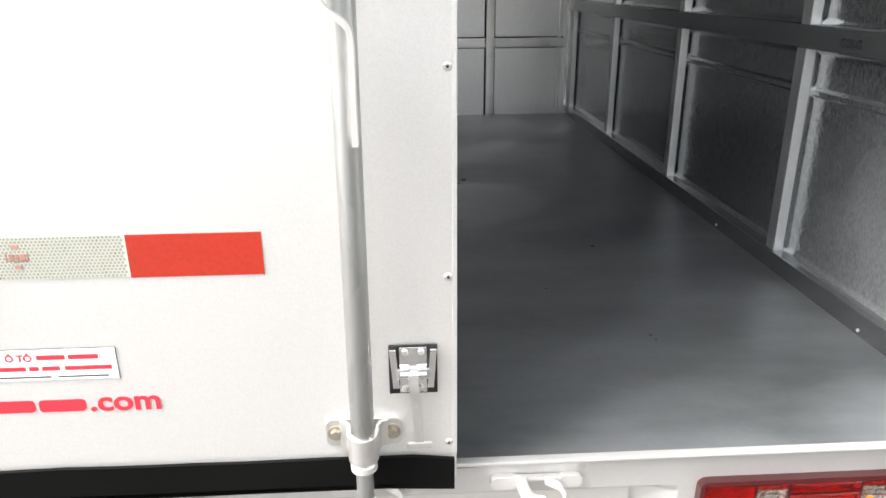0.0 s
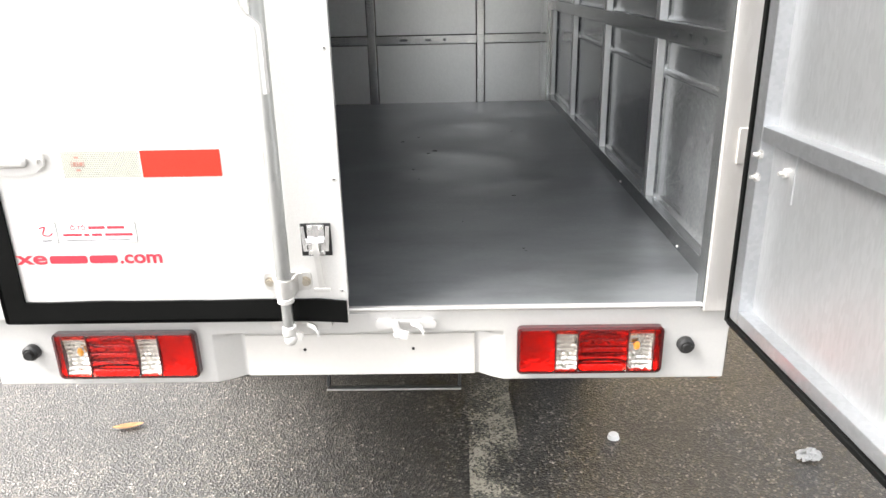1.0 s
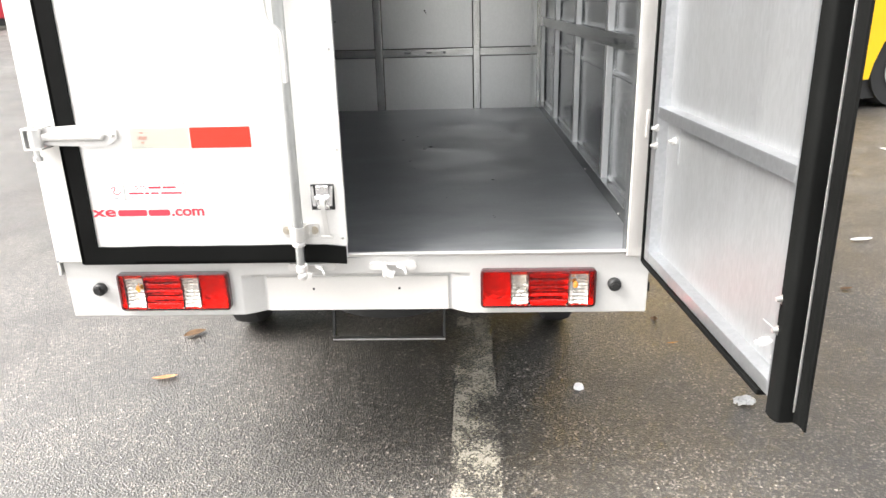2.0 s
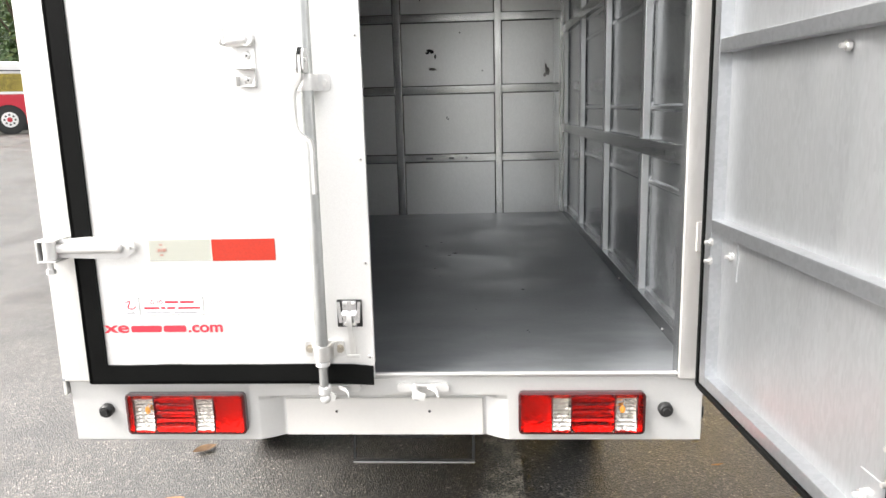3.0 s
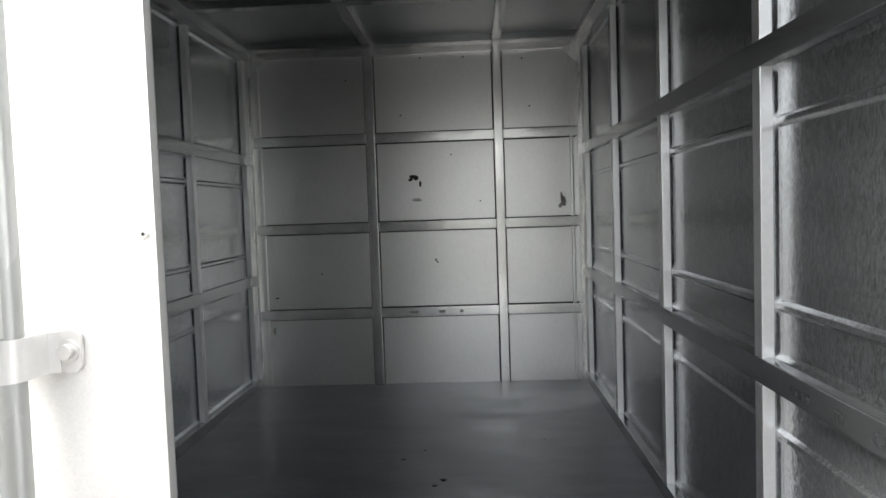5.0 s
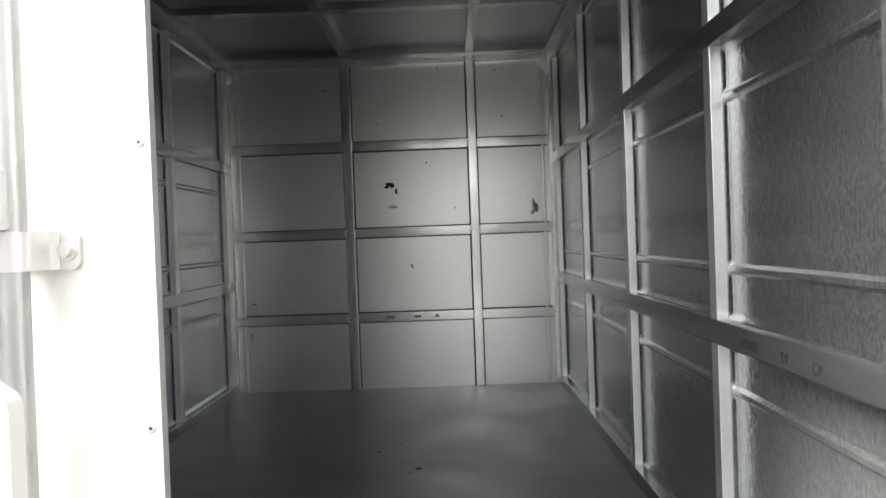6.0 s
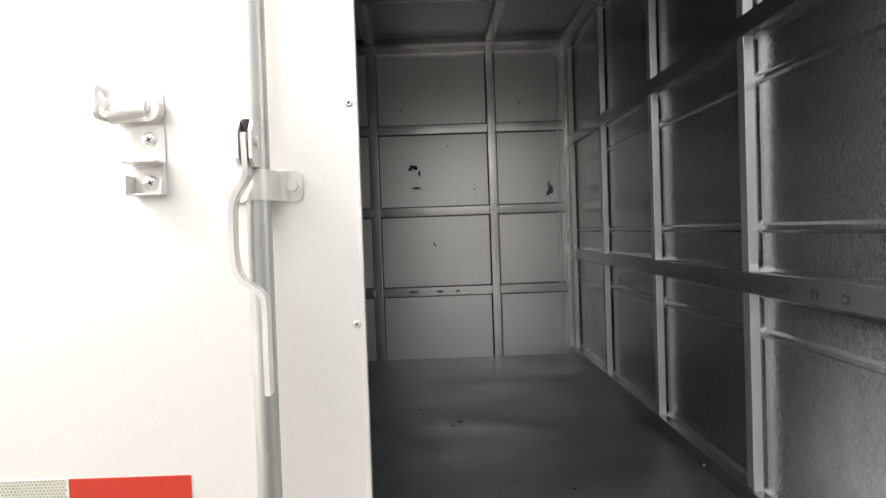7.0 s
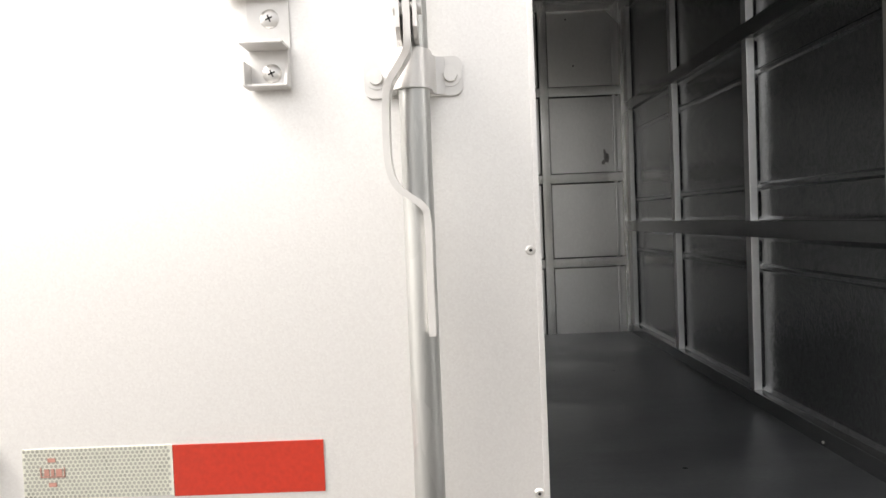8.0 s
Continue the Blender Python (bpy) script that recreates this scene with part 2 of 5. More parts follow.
def asphalt():
    m, nt, bs = shader("wet_asphalt")
    stone = texture(nt, "voronoi", 150)
    chip = texture(nt, "voronoi", 62)
    grit = texture(nt, "noise", 420, detail=3)
    damp = texture(nt, "noise", 1.1, detail=7, rough=0.62)
    soil = texture(nt, "noise", 2.4, detail=6, rough=0.62)
    base = ramp(nt, stone.outputs["Color"], (0.0, (0.006, 0.0055, 0.0048)), (0.45, (0.016, 0.0144, 0.0122)), (0.7, (0.062, 0.055, 0.047)), (0.88, (0.2, 0.177, 0.15)), (1.0, (0.55, 0.5, 0.44)))
    pale = ramp(nt, chip.outputs["Color"], (0.84, (0, 0, 0)), (0.96, (0.35, 0.35, 0.35)))
    c = blend(nt, pale, base, (0.2, 0.18, 0.15))
    c = blend(nt, ramp(nt, grit.outputs[0], (0.45, (0, 0, 0)), (0.75, (0.35, 0.35, 0.35))), c, (0.032, 0.029, 0.025))
    c = blend(nt, ramp(nt, soil.outputs[0], (0.42, (0, 0, 0)), (0.66, (0.6, 0.6, 0.6))), c, (0.012, 0.0105, 0.009))
    nt.links.new(c, bs.inputs["Base Color"])
    nt.links.new(remap(nt, damp.outputs[0], 0.35, 0.65, 0.285, 0.5), bs.inputs["Roughness"])
    bs.inputs["Specular IOR Level"].default_value = 0.95
    relief(nt, bs, blend(nt, 0.35, stone.outputs["Distance"], grit.outputs[0]), 0.9, 0.006)
    return m


ASPHALT = asphalt()


def worn_line():
    m, nt, bs = shader("worn_line_paint")
    n = texture(nt, "noise", 130, detail=4, rough=0.7)
    big = texture(nt, "noise", 7, detail=5)
    mask = blend(nt, 0.45, n.outputs[0], big.outputs[0])
    bs.inputs["Base Color"].default_value = (0.3, 0.28, 0.23, 1)
    bs.inputs["Roughness"].default_value = 0.6
    clear = nt.nodes.new("ShaderNodeBsdfTransparent")
    mix = nt.nodes.new("ShaderNodeMixShader")
    nt.links.new(ramp(nt, mask, (0.47, (0, 0, 0)), (0.54, (0.9, 0.9, 0.9))), mix.inputs[0])
    nt.links.new(clear.outputs[0], mix.inputs[1])
    nt.links.new(bs.outputs[0], mix.inputs[2])
    nt.links.new(mix.outputs[0], nt.nodes["Material Output"].inputs[0])
    return m


LINE = worn_line()
DRY_LEAF = coat("dry_leaf", (0.17, 0.1, 0.05), 0.7, 0.35, 60)
PALE_LEAF = coat("pale_leaf", (0.46, 0.25, 0.11), 0.7, 0.25, 60)
PAPER = coat("white_litter", (0.75, 0.75, 0.74), 0.6, 0.08, 40)
YELLOW = coat("bus_yellow", (0.85, 0.5, 0.0), 0.3, 0.05, 1.5, 0, 0.01, 0.5)
BUS_RED = coat("bus_red", (0.5, 0.02, 0.04), 0.3, 0.08, 1.5, 0, 0.01, 0.5)
BUS_WHITE = coat("bus_white", (0.8, 0.79, 0.77), 0.35, 0.05, 1.5, 0, 0.01, 0.3)
CURTAIN = coat("yellow_curtain", (0.6, 0.45, 0.1), 0.8, 0.25, 8)
TYRE = coat("tyre_rubber", (0.025, 0.025, 0.025), 0.75, 0.3, 15, 0, 0.3)
BARK = coat("bark", (0.12, 0.09, 0.06), 0.9, 0.4, 8, 0, 0.5)


def foliage():
    m, nt, bs = shader("foliage")
    g = nt.nodes.new("ShaderNodeNewGeometry")
    nt.links.new(ramp(nt, g.outputs["Random Per Island"], (0, (0.035, 0.07, 0.02)), (0.6, (0.08, 0.14, 0.04)), (1, (0.15, 0.19, 0.06))), bs.inputs["Base Color"])
    bs.inputs["Roughness"].default_value = 0.6
    return m


LEAVES = foliage()


def woods():
    m, nt, bs = shader("woods")
    a = texture(nt, "noise", 1.6, detail=8, rough=0.7)
    nt.links.new(ramp(nt, a.outputs[0], (0.35, (0.015, 0.028, 0.01)), (0.55, (0.05, 0.085, 0.028)), (0.75, (0.11, 0.15, 0.055))), bs.inputs["Base Color"])
    bs.inputs["Roughness"].default_value = 0.8
    relief(nt, bs, a.outputs[0], 1.0, 0.6)
    return m


WOODS = woods()

# ---- mesh helpers ----
STAND = Matrix.Identity(4)


def part(name, bm, material, parent, label="", smooth=35):
    """One bmesh as one mesh object under a thing or a part, moved by STAND."""
    bm.transform(STAND)
    if STAND.determinant() < 0:
        bmesh.ops.reverse_faces(bm, faces=bm.faces[:])
    me = bpy.data.meshes.new(name)
    bm.to_mesh(me)
    bm.free()
    me.materials.append(material)
    if smooth:
        me.polygons.foreach_set("use_smooth", [True] * len(me.polygons))
        me.set_sharp_from_angle(angle=radians(smooth))
    ob = new(name, me)
    ob.parent = parent
    if smooth:
        even = ob.modifiers.new("even_normals", 'WEIGHTED_NORMAL')
        even.keep_sharp = True
    if label:
        ob["label"] = label
    return ob


def box(bm, x0, x1, y0, y1, z0, z1, bev=0.0, seg=2):
    m = Matrix.Translation(((x0 + x1) / 2, (y0 + y1) / 2, (z0 + z1) / 2)) @ Matrix.Diagonal((x1 - x0, y1 - y0, z1 - z0, 1))
    vs = bmesh.ops.create_cube(bm, size=1.0, matrix=m)["verts"]
    if bev:
        es = {e for v in vs for e in v.link_edges}
        bmesh.ops.bevel(bm, geom=list(es), offset=bev, segments=seg, affect='EDGES', profile=0.5)
    return bm


def slab(x0, x1, y0, y1, z0, z1, bev=0.0, seg=2):
    return box(bmesh.new(), x0, x1, y0, y1, z0, z1, bev, seg)


def rod(bm, a, b, r, r2=None, seg=20):
    a, b = Vector(a), Vector(b)
    m = Matrix.Translation((a + b) / 2) @ (b - a).to_track_quat('Z', 'Y').to_matrix().to_4x4()
    bmesh.ops.create_cone(bm, cap_ends=True, segments=seg, radius1=r, radius2=r if r2 is None else r2, depth=(b - a).length, matrix=m)
    return bm


def ball(bm, c, r, squash=(1, 1, 1), seg=12):
    m = Matrix.Translation(c) @ Matrix.Diagonal((*squash, 1))
    bmesh.ops.create_uvsphere(bm, u_segments=seg, v_segments=max(6, seg // 2), radius=r, matrix=m)
    return bm


def extrude(bm, outline, place, t0, t1):
    """A closed outline of (a, b) drawn out from t0 to t1; place(a, b, t) gives the point."""
    lo = [bm.verts.new(place(a, b, t0)) for a, b in outline]
    hi = [bm.verts.new(place(a, b, t1)) for a, b in outline]
    n = len(outline)
    bm.faces.new(lo[::-1])
    bm.faces.new(hi)
    for i in range(n):
        bm.faces.new((lo[i], lo[(i + 1) % n], hi[(i + 1) % n], hi[i]))
    bmesh.ops.recalc_face_normals(bm, faces=bm.faces[:])
    return bm


def rounded(a0, a1, b0, b1, r, n=5):
    pts = []
    for ca, cb, s in ((a1 - r, b1 - r, 0), (a0 + r, b1 - r, 90), (a0 + r, b0 + r, 180), (a1 - r, b0 + r, 270)):
        for k in range(n + 1):
            t = radians(s + 90 * k / n)
            pts.append((ca + r * math.cos(t), cb + r * math.sin(t)))
    return pts


def facing(a, b, t):
    """Outline in x and z, drawn out along y."""
    return (a, t, b)


def strap(bm, pts, across, wide, thick):
    """A flat bar along points: wide along 'across', thick in its other direction."""
    ac = Vector(across).normalized()
    rings = []
    pts = [Vector(p) for p in pts]
    for i, p in enumerate(pts):
        d = (pts[min(i + 1, len(pts) - 1)] - pts[max(i - 1, 0)]).normalized()
        nn = d.cross(ac).normalized()
        rings.append([bm.verts.new(p + ac * wide / 2 * s + nn * thick / 2 * q) for s, q in ((1, 1), (-1, 1), (-1, -1), (1, -1))])
    for r0, r1 in zip(rings, rings[1:]):
        for k in range(4):
            bm.faces.new((r0[k], r0[(k + 1) % 4], r1[(k + 1) % 4], r1[k]))
    bm.faces.new(rings[0][::-1])
    bm.faces.new(rings[-1])
    bmesh.ops.recalc_face_normals(bm, faces=bm.faces[:])
    return bm


def soft(points, n=6):
    """A smooth run of points through the given ones."""
    ps = [Vector(p) for p in points]
    out = []
    for i in range(len(ps) - 1):
        p0, p1, p2, p3 = ps[max(i - 1, 0)], ps[i], ps[i + 1], ps[min(i + 2, len(ps) - 1)]
        for k in range(n):
            t = k / n
            out.append(0.5 * ((2 * p1) + (p2 - p0) * t + (2 * p0 - 5 * p1 + 4 * p2 - p3) * t * t + (3 * p1 - p0 - 3 * p2 + p3) * t ** 3))
    return out + [ps[-1]]


def lettering(name, words, size, m, material, parent, label):
    data = bpy.data.curves.new(name, 'FONT')
    data.body, data.size, data.extrude, data.offset = words, size, 0.0002, size * 0.022
    data.align_x = 'CENTER'
    tmp = bpy.data.objects.new(name, data)
    scene.collection.objects.link(tmp)
    bpy.context.view_layer.update()
    me = bpy.data.meshes.new_from_object(tmp.evaluated_get(bpy.context.evaluated_depsgraph_get()))
    bpy.data.objects.remove(tmp)
    me.transform(m)
    me.materials.clear()
    me.materials.append(material)
    ob = new(name, me)
    ob.parent = parent
    ob["label"] = label
    return ob


def printed(words, x0, x1, z0, height, parent):
    """Bold red letters on the door, filling the given width and height."""
    ob = lettering("lettering", words, 1.0, Matrix.Rotation(radians(90), 4, 'X'), INK_RED, parent, "red printed letters")
    co = np.empty(len(ob.data.vertices) * 3)
    ob.data.vertices.foreach_get("co", co)
    co = co.reshape(-1, 3)
    lo, hi = co.min(0), co.max(0)
    co[:, 0] = x0 + (co[:, 0] - lo[0]) * (x1 - x0) / (hi[0] - lo[0])
    co[:, 1] = np.where(co[:, 1] > (lo[1] + hi[1]) / 2, -0.0002, -0.0012)
    co[:, 2] = z0 + (co[:, 2] - lo[2]) * height / (hi[2] - lo[2])
    ob.data.vertices.foreach_set("co", co.ravel())


def thing(name, label, category, kind="", group="", at=(0, 0, 0)):
    ob = new(name)
    ob.location = at
    return tagged(ob, label, category, group, kind)


# ---- ground ----
def step(a, b, v):
    t = min(1, max(0, (v - a) / (b - a)))
    return t * t * (3 - 2 * t)


def ground_height(x, y):
    return 0.85 * step(7, 27, math.hypot(x, y)) * step(1, -7, x)


def ground():
    bm = bmesh.new()
    marks = [s * (0.6 * k + 0.02 * k ** 3.1) for s in (-1, 1) for k in range(1 if s < 0 else 0, 27)]
    marks = sorted(marks)
    grid = [[bm.verts.new((x, y, ground_height(x, y))) for x in marks] for y in marks]
    for r0, r1 in zip(grid, grid[1:]):
        for k in range(len(marks) - 1):
            bm.faces.new((r0[k], r0[k + 1], r1[k + 1], r1[k]))
    ob = part("ground", bm, ASPHALT, None)
    tagged(ob, "damp grey asphalt with pale stone chips", "ground", kind="structure")
    bm = bmesh.new()
    left, right = [], []
    for k in range(46):
        y = -1.5 + 0.12 * k
        left.append(bm.verts.new((0.212 + 0.012 * noise.noise((y * 5, 0, 3)), y, 0.004)))
        right.append(bm.verts.new((0.368 + 0.012 * noise.noise((y * 5, 4, 7)), y, 0.004)))
    for k in range(45):
        bm.faces.new((left[k], right[k], right[k + 1], left[k + 1]))
    ob = part("road_marking", bm, LINE, None)
    tagged(ob, "worn pale painted line on the asphalt", "road marking", kind="structure")


ground()

# ---- truck: cargo box ----
CX = -0.037
FLOOR, ROOF = 0.765, 2.352
LEFT, RIGHT, BACK = -0.818, 0.738, 2.745
BAR = 0.029
# the load space is turned slightly to fit the camera's view
VIEW_TURN = Matrix.Translation((0, 0.7, 0)) @ Matrix.Rotation(radians(0.77), 4, 'Z') @ Matrix.Translation((0, -0.7, 0))
truck = thing("box_truck", "small silver box truck with one rear door open", "truck", at=(CX, 1.4, 0))
bpy.context.view_layer.update()


def hold(ob):
    """Keep a part where it was built when its thing stands off the origin."""
    ob.matrix_parent_inverse = ob.parent.matrix_world.inverted()
    return ob


def tpart(name, bm, material, parent=None, label="", smooth=35):
    ob = part(name, bm, material, parent or truck, label, smooth)
    if ob.parent is truck:
        hold(ob)
    return ob


UPRIGHTS = ((0.697, 0.733), (1.371, 1.407), (2.05, 2.086), (2.704, 2.744))
RAILS = ((FLOOR - 0.002, 0.807, 0.004), (1.252, 1.3, 0.0), (1.82, 1.867, 0.0), (2.302, 2.35, 0.0))
RIBS = (1.165, 1.397, 1.722)


def pressed(y, z):
    """How far the sheet stands proud of its field: pressed ribs, and a raised border along every bar."""
    rib = max(0.0, 1 - min(abs(z - r) for r in RIBS) / 0.011)
    rib = 0.007 * min(1.0, 1.7 * rib)
    near_rib = max(0.0, 1 - min(abs(z - r) for r in RIBS) / 0.02)
    gap_y = min(min(abs(y - a), abs(y - b)) for a, b in ((0.0, 0.056),) + UPRIGHTS)
    gap_z = min(min(abs(z - a), abs(z - b)) for a, b, _ in RAILS)
    wide = 0.011 + 0.013 * near_rib
    edge = max(0.0, 1 - gap_y / wide, 1 - gap_z / 0.012)
    edge = edge * edge * (3 - 2 * edge) * 0.35 + edge * 0.65
    return max(rib, 0.007 * edge)


def ribbed_wall(side):
    """A side wall: a sheet with pressed ribs and borders, uprights and rails before it."""
    global STAND
    STAND = VIEW_TURN
    inner = RIGHT if side > 0 else LEFT
    skin = inner + side * BAR
    ys = {0.0545, 2.79}
    for a, b in ((0.0545, 0.056),) + UPRIGHTS:
        for d in (0.0, 0.004, 0.008, 0.012, 0.016, 0.021, 0.026, 0.031):
            ys |= {a - d, b + d}
    ys |= {0.12 + 0.08 * k for k in range(33)}
    zs = {FLOOR - 0.03, ROOF + 0.05}
    for r in RIBS:
        zs |= {r + d for d in (-0.02, -0.011, -0.0045, 0.0, 0.0045, 0.011, 0.02)}
    for a, b, _ in RAILS:
        for d in (0.0, 0.003, 0.007, 0.011, 0.015):
            zs |= {a - d, b + d}
    ys = sorted(y for y in ys if 0.0545 <= y <= 2.79)
    zs = sorted(z for z in zs if FLOOR - 0.03 <= z <= ROOF + 0.05)
    bm = bmesh.new()
    front = [[bm.verts.new((skin - side * pressed(y, z), y, z)) for y in ys] for z in zs]
    back = [[bm.verts.new((skin - side * pressed(y, z) + side * 0.0015, y, z)) for y in ys] for z in zs]
    for grid in (front, back):
        for r0, r1 in zip(grid, grid[1:]):
            for k in range(len(ys) - 1):
                quad = (r0[k], r0[k + 1], r1[k + 1], r1[k])
                bm.faces.new(quad if (grid is back) == (side > 0) else quad[::-1])
    wall = tpart("side_panel", bm, SHADED_ZINC, None, "galvanised side sheet with pressed ribs", 28)
    for y0, y1 in UPRIGHTS:
        lo, hi = sorted((inner, skin + side * 0.001))
        tpart("upright", slab(lo, hi, y0, y1, FLOOR, ROOF - 0.004, 0.003), LIT_BAR_ZINC, wall)
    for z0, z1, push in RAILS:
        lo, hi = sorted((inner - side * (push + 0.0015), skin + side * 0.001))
        tpart("rail", slab(lo, hi, 0.055, BACK, z0, z1, 0.003), SHADED_BAR_ZINC, wall)
    STAND = Matrix.Identity(4)
    return wall


wall_r = ribbed_wall(1)
wall_l = ribbed_wall(-1)


def stencil(words, y, z, size, parent):
    m = Matrix(((0, 0, -1, RIGHT - 0.0022), (-1, 0, 0, y), (0, 1, 0, z), (0, 0, 0, 1)))
    lettering("stencil", words, size, VIEW_TURN @ m, STAMP, parent, "dark grey stencilled letters")


stencil("CONG", 0.545, 1.266, 0.022, wall_r)
stencil("TY", 0.418, 1.266, 0.022, wall_r)
stencil("CP", 0.318, 1.266, 0.022, wall_r)


BACK_COLUMNS = ((-0.264, -0.221), (0.332, 0.374))
BACK_RAILS = ((1.086, 1.13), (1.491, 1.535), (1.904, 1.948))


def blot(x, z, w, h, rough):
    """An uneven flat patch on the bulkhead."""
    pts = [(x + w / 2 * math.cos(a) * (rough + 0.5 * random.random()), z + h / 2 * math.sin(a) * (rough + 0.5 * random.random())) for a in np.linspace(0, 2 * math.pi, 13)[:-1]]
    return extrude(bmesh.new(), pts, facing, 2.7672, 2.769)


def back_wall():
    global STAND
    STAND = VIEW_TURN
    wall = tpart("front_panel", slab(LEFT - 0.03, RIGHT + 0.03, 2.768, 2.774, FLOOR - 0.03, ROOF + 0.05), LIT_BACK_ZINC, None, "galvanised bulkhead sheet, its daylight in the paler colour")
    for x0, x1 in ((LEFT - 0.02, LEFT + 0.022),) + BACK_COLUMNS + ((RIGHT - 0.022, RIGHT + 0.02),):
        tpart("upright", slab(x0, x1, BACK, 2.769, FLOOR, ROOF - 0.002, 0.003), LIT_BACK_BAR, wall)
    # dark strips beside the bars stand in for their shadow gap
    for x0, x1 in BACK_COLUMNS:
        tpart("gap_shade", slab(x0 - 0.005, x1 + 0.005, 2.7655, 2.7685, FLOOR, ROOF), GAP_SHADE, wall)
    for z0, z1 in BACK_RAILS:
        tpart("gap_shade", slab(LEFT + 0.06, RIGHT - 0.03, 2.766, 2.7685, z0 - 0.005, z1 + 0.005), GAP_SHADE, wall)
    for x, z, w, h in ((0.637, 1.63, 0.014, 0.06), (0.648, 1.603, 0.03, 0.055), (0.632, 1.585, 0.022, 0.03), (-0.036, 1.634, 0.055, 0.018), (-0.74, 1.03, 0.018, 0.05)):
        tpart("smear", blot(x, z, w, h, 0.5), BROWN_SMEAR, wall, "faint brown smear")
    for x in (LEFT + 0.05, RIGHT - 0.05):
        tpart("fold", slab(x - 0.008, x + 0.008, 2.757, 2.769, FLOOR, 2.27, 0.004), LIT_BACK_ZINC, wall)
    edges = (LEFT + 0.022, *BACK_COLUMNS[0], *BACK_COLUMNS[1], RIGHT - 0.022)
    for z0, z1 in BACK_RAILS + ((2.304, 2.35),):
        for x0, x1 in zip(edges[::2], edges[1::2]):
            tpart("rail", slab(x0, x1, BACK + 0.002, 2.769, z0, z1, 0.003), LIT_BACK_BAR, wall)
    for s, x in ((1, LEFT + 0.022), (-1, RIGHT - 0.022)):
        bm = extrude(bmesh.new(), [(x, 2.305), (x + s * 0.062, 2.305), (x + s * 0.055, 2.295), (x + s * 0.008, 2.245), (x, 2.238)][::s], facing, BACK + 0.003, BACK + 0.007)
        tpart("gusset", bm, LIT_BACK_BAR, wall)
    for x, z, w, h in ((-0.052, 1.742, 0.045, 0.026), (-0.038, 1.736, 0.03, 0.026), (-0.064, 1.729, 0.024, 0.018), (-0.019, 1.71, 0.013, 0.036), (0.043, 1.351, 0.009, 0.016), (0.05, 1.341, 0.008, 0.012), (-0.72, 1.189, 0.024, 0.009)):
        tpart("smear", blot(x, z, w, h, 0.6), GRIME, wall, "dark scuff mark")
    for x0, x1 in ((-0.088, -0.047), (0.05, 0.08), (0.148, 0.165)):
        tpart("stencil", slab(x0, x1, BACK + 0.0012, BACK + 0.003, 1.102, 1.114), STAMP, wall)
    # small screw holes and specks
    for x, z in ((0.0, 2.29), (0.2, 2.287), (-0.1, 2.03), (0.47, 2.27), (0.69, 1.45), (0.693, 1.62), (0.5, 2.05), (-0.35, 2.2), (0.69, 0.93), (0.26, 1.62), (0.13, 1.84), (-0.5, 1.3)):
        tpart("screw_hole", rod(bmesh.new(), (x, 2.7655, z), (x, 2.769, z), 0.004, seg=8), GRIME, wall)
    STAND = Matrix.Identity(4)
    return wall


back_wall()


def roof_and_floor():
    global STAND
    STAND = VIEW_TURN
    roof = tpart("roof_sheet", slab(LEFT - 0.035, RIGHT + 0.035, 0.03, 2.79, ROOF + 0.026, ROOF + 0.034), SHADED_ROOF_ZINC, None, "galvanised roof sheet")
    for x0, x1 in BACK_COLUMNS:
        tpart("roof_bow", slab(x0, x1, 0.06, 2.75, ROOF - 0.002, ROOF + 0.028, 0.003), SHADED_BAR_ZINC, roof)
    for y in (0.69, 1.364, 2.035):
        tpart("roof_bow", slab(LEFT - 0.02, RIGHT + 0.02, y, y + 0.045, ROOF - 0.004, ROOF + 0.028, 0.003), SHADED_BAR_ZINC, roof)
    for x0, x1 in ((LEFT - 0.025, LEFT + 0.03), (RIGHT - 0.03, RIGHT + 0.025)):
        tpart("roof_bow", slab(x0, x1, 0.06, 2.75, ROOF - 0.006, ROOF + 0.028, 0.003), SHADED_BAR_ZINC, roof)
    tpart("roof_bow", slab(LEFT, RIGHT, 2.715, 2.75, ROOF - 0.008, ROOF + 0.028, 0.003), SHADED_BAR_ZINC, roof)
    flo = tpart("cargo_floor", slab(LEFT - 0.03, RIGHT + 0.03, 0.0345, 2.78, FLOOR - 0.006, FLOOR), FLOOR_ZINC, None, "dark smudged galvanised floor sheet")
    for x, y, r in ((-0.03, 1.72, 0.006), (0.036, 1.807, 0.005), (0.11, 1.534, 0.009), (0.085, 1.49, 0.006), (0.034, 1.231, 0.005), (0.06, 1.096, 0.003), (0.35, 0.39, 0.0025), (0.355, 0.372, 0.002), (0.37, 0.872, 0.005), (0.2, 0.62, 0.002), (-0.2, 2.1, 0.003), (0.45, 1.9, 0.003)):
        bm = ball(bmesh.new(), (x, y, FLOOR + r * 0.12), r, (1.3, 0.8, 0.22), 8)
        for v in bm.verts:
            v.co += Vector((r, r, 0)) * 0.6 * noise.noise(v.co * 90)
        tpart("grit", bm, GRIME, flo)
    for y in (0.36, 0.98):
        tpart("screw", ball(bmesh.new(), (RIGHT - 0.006, y, 0.7745), 0.0035, (1, 1, 1), 10), STEEL, flo)
    STAND = Matrix.Identity(4)


roof_and_floor()


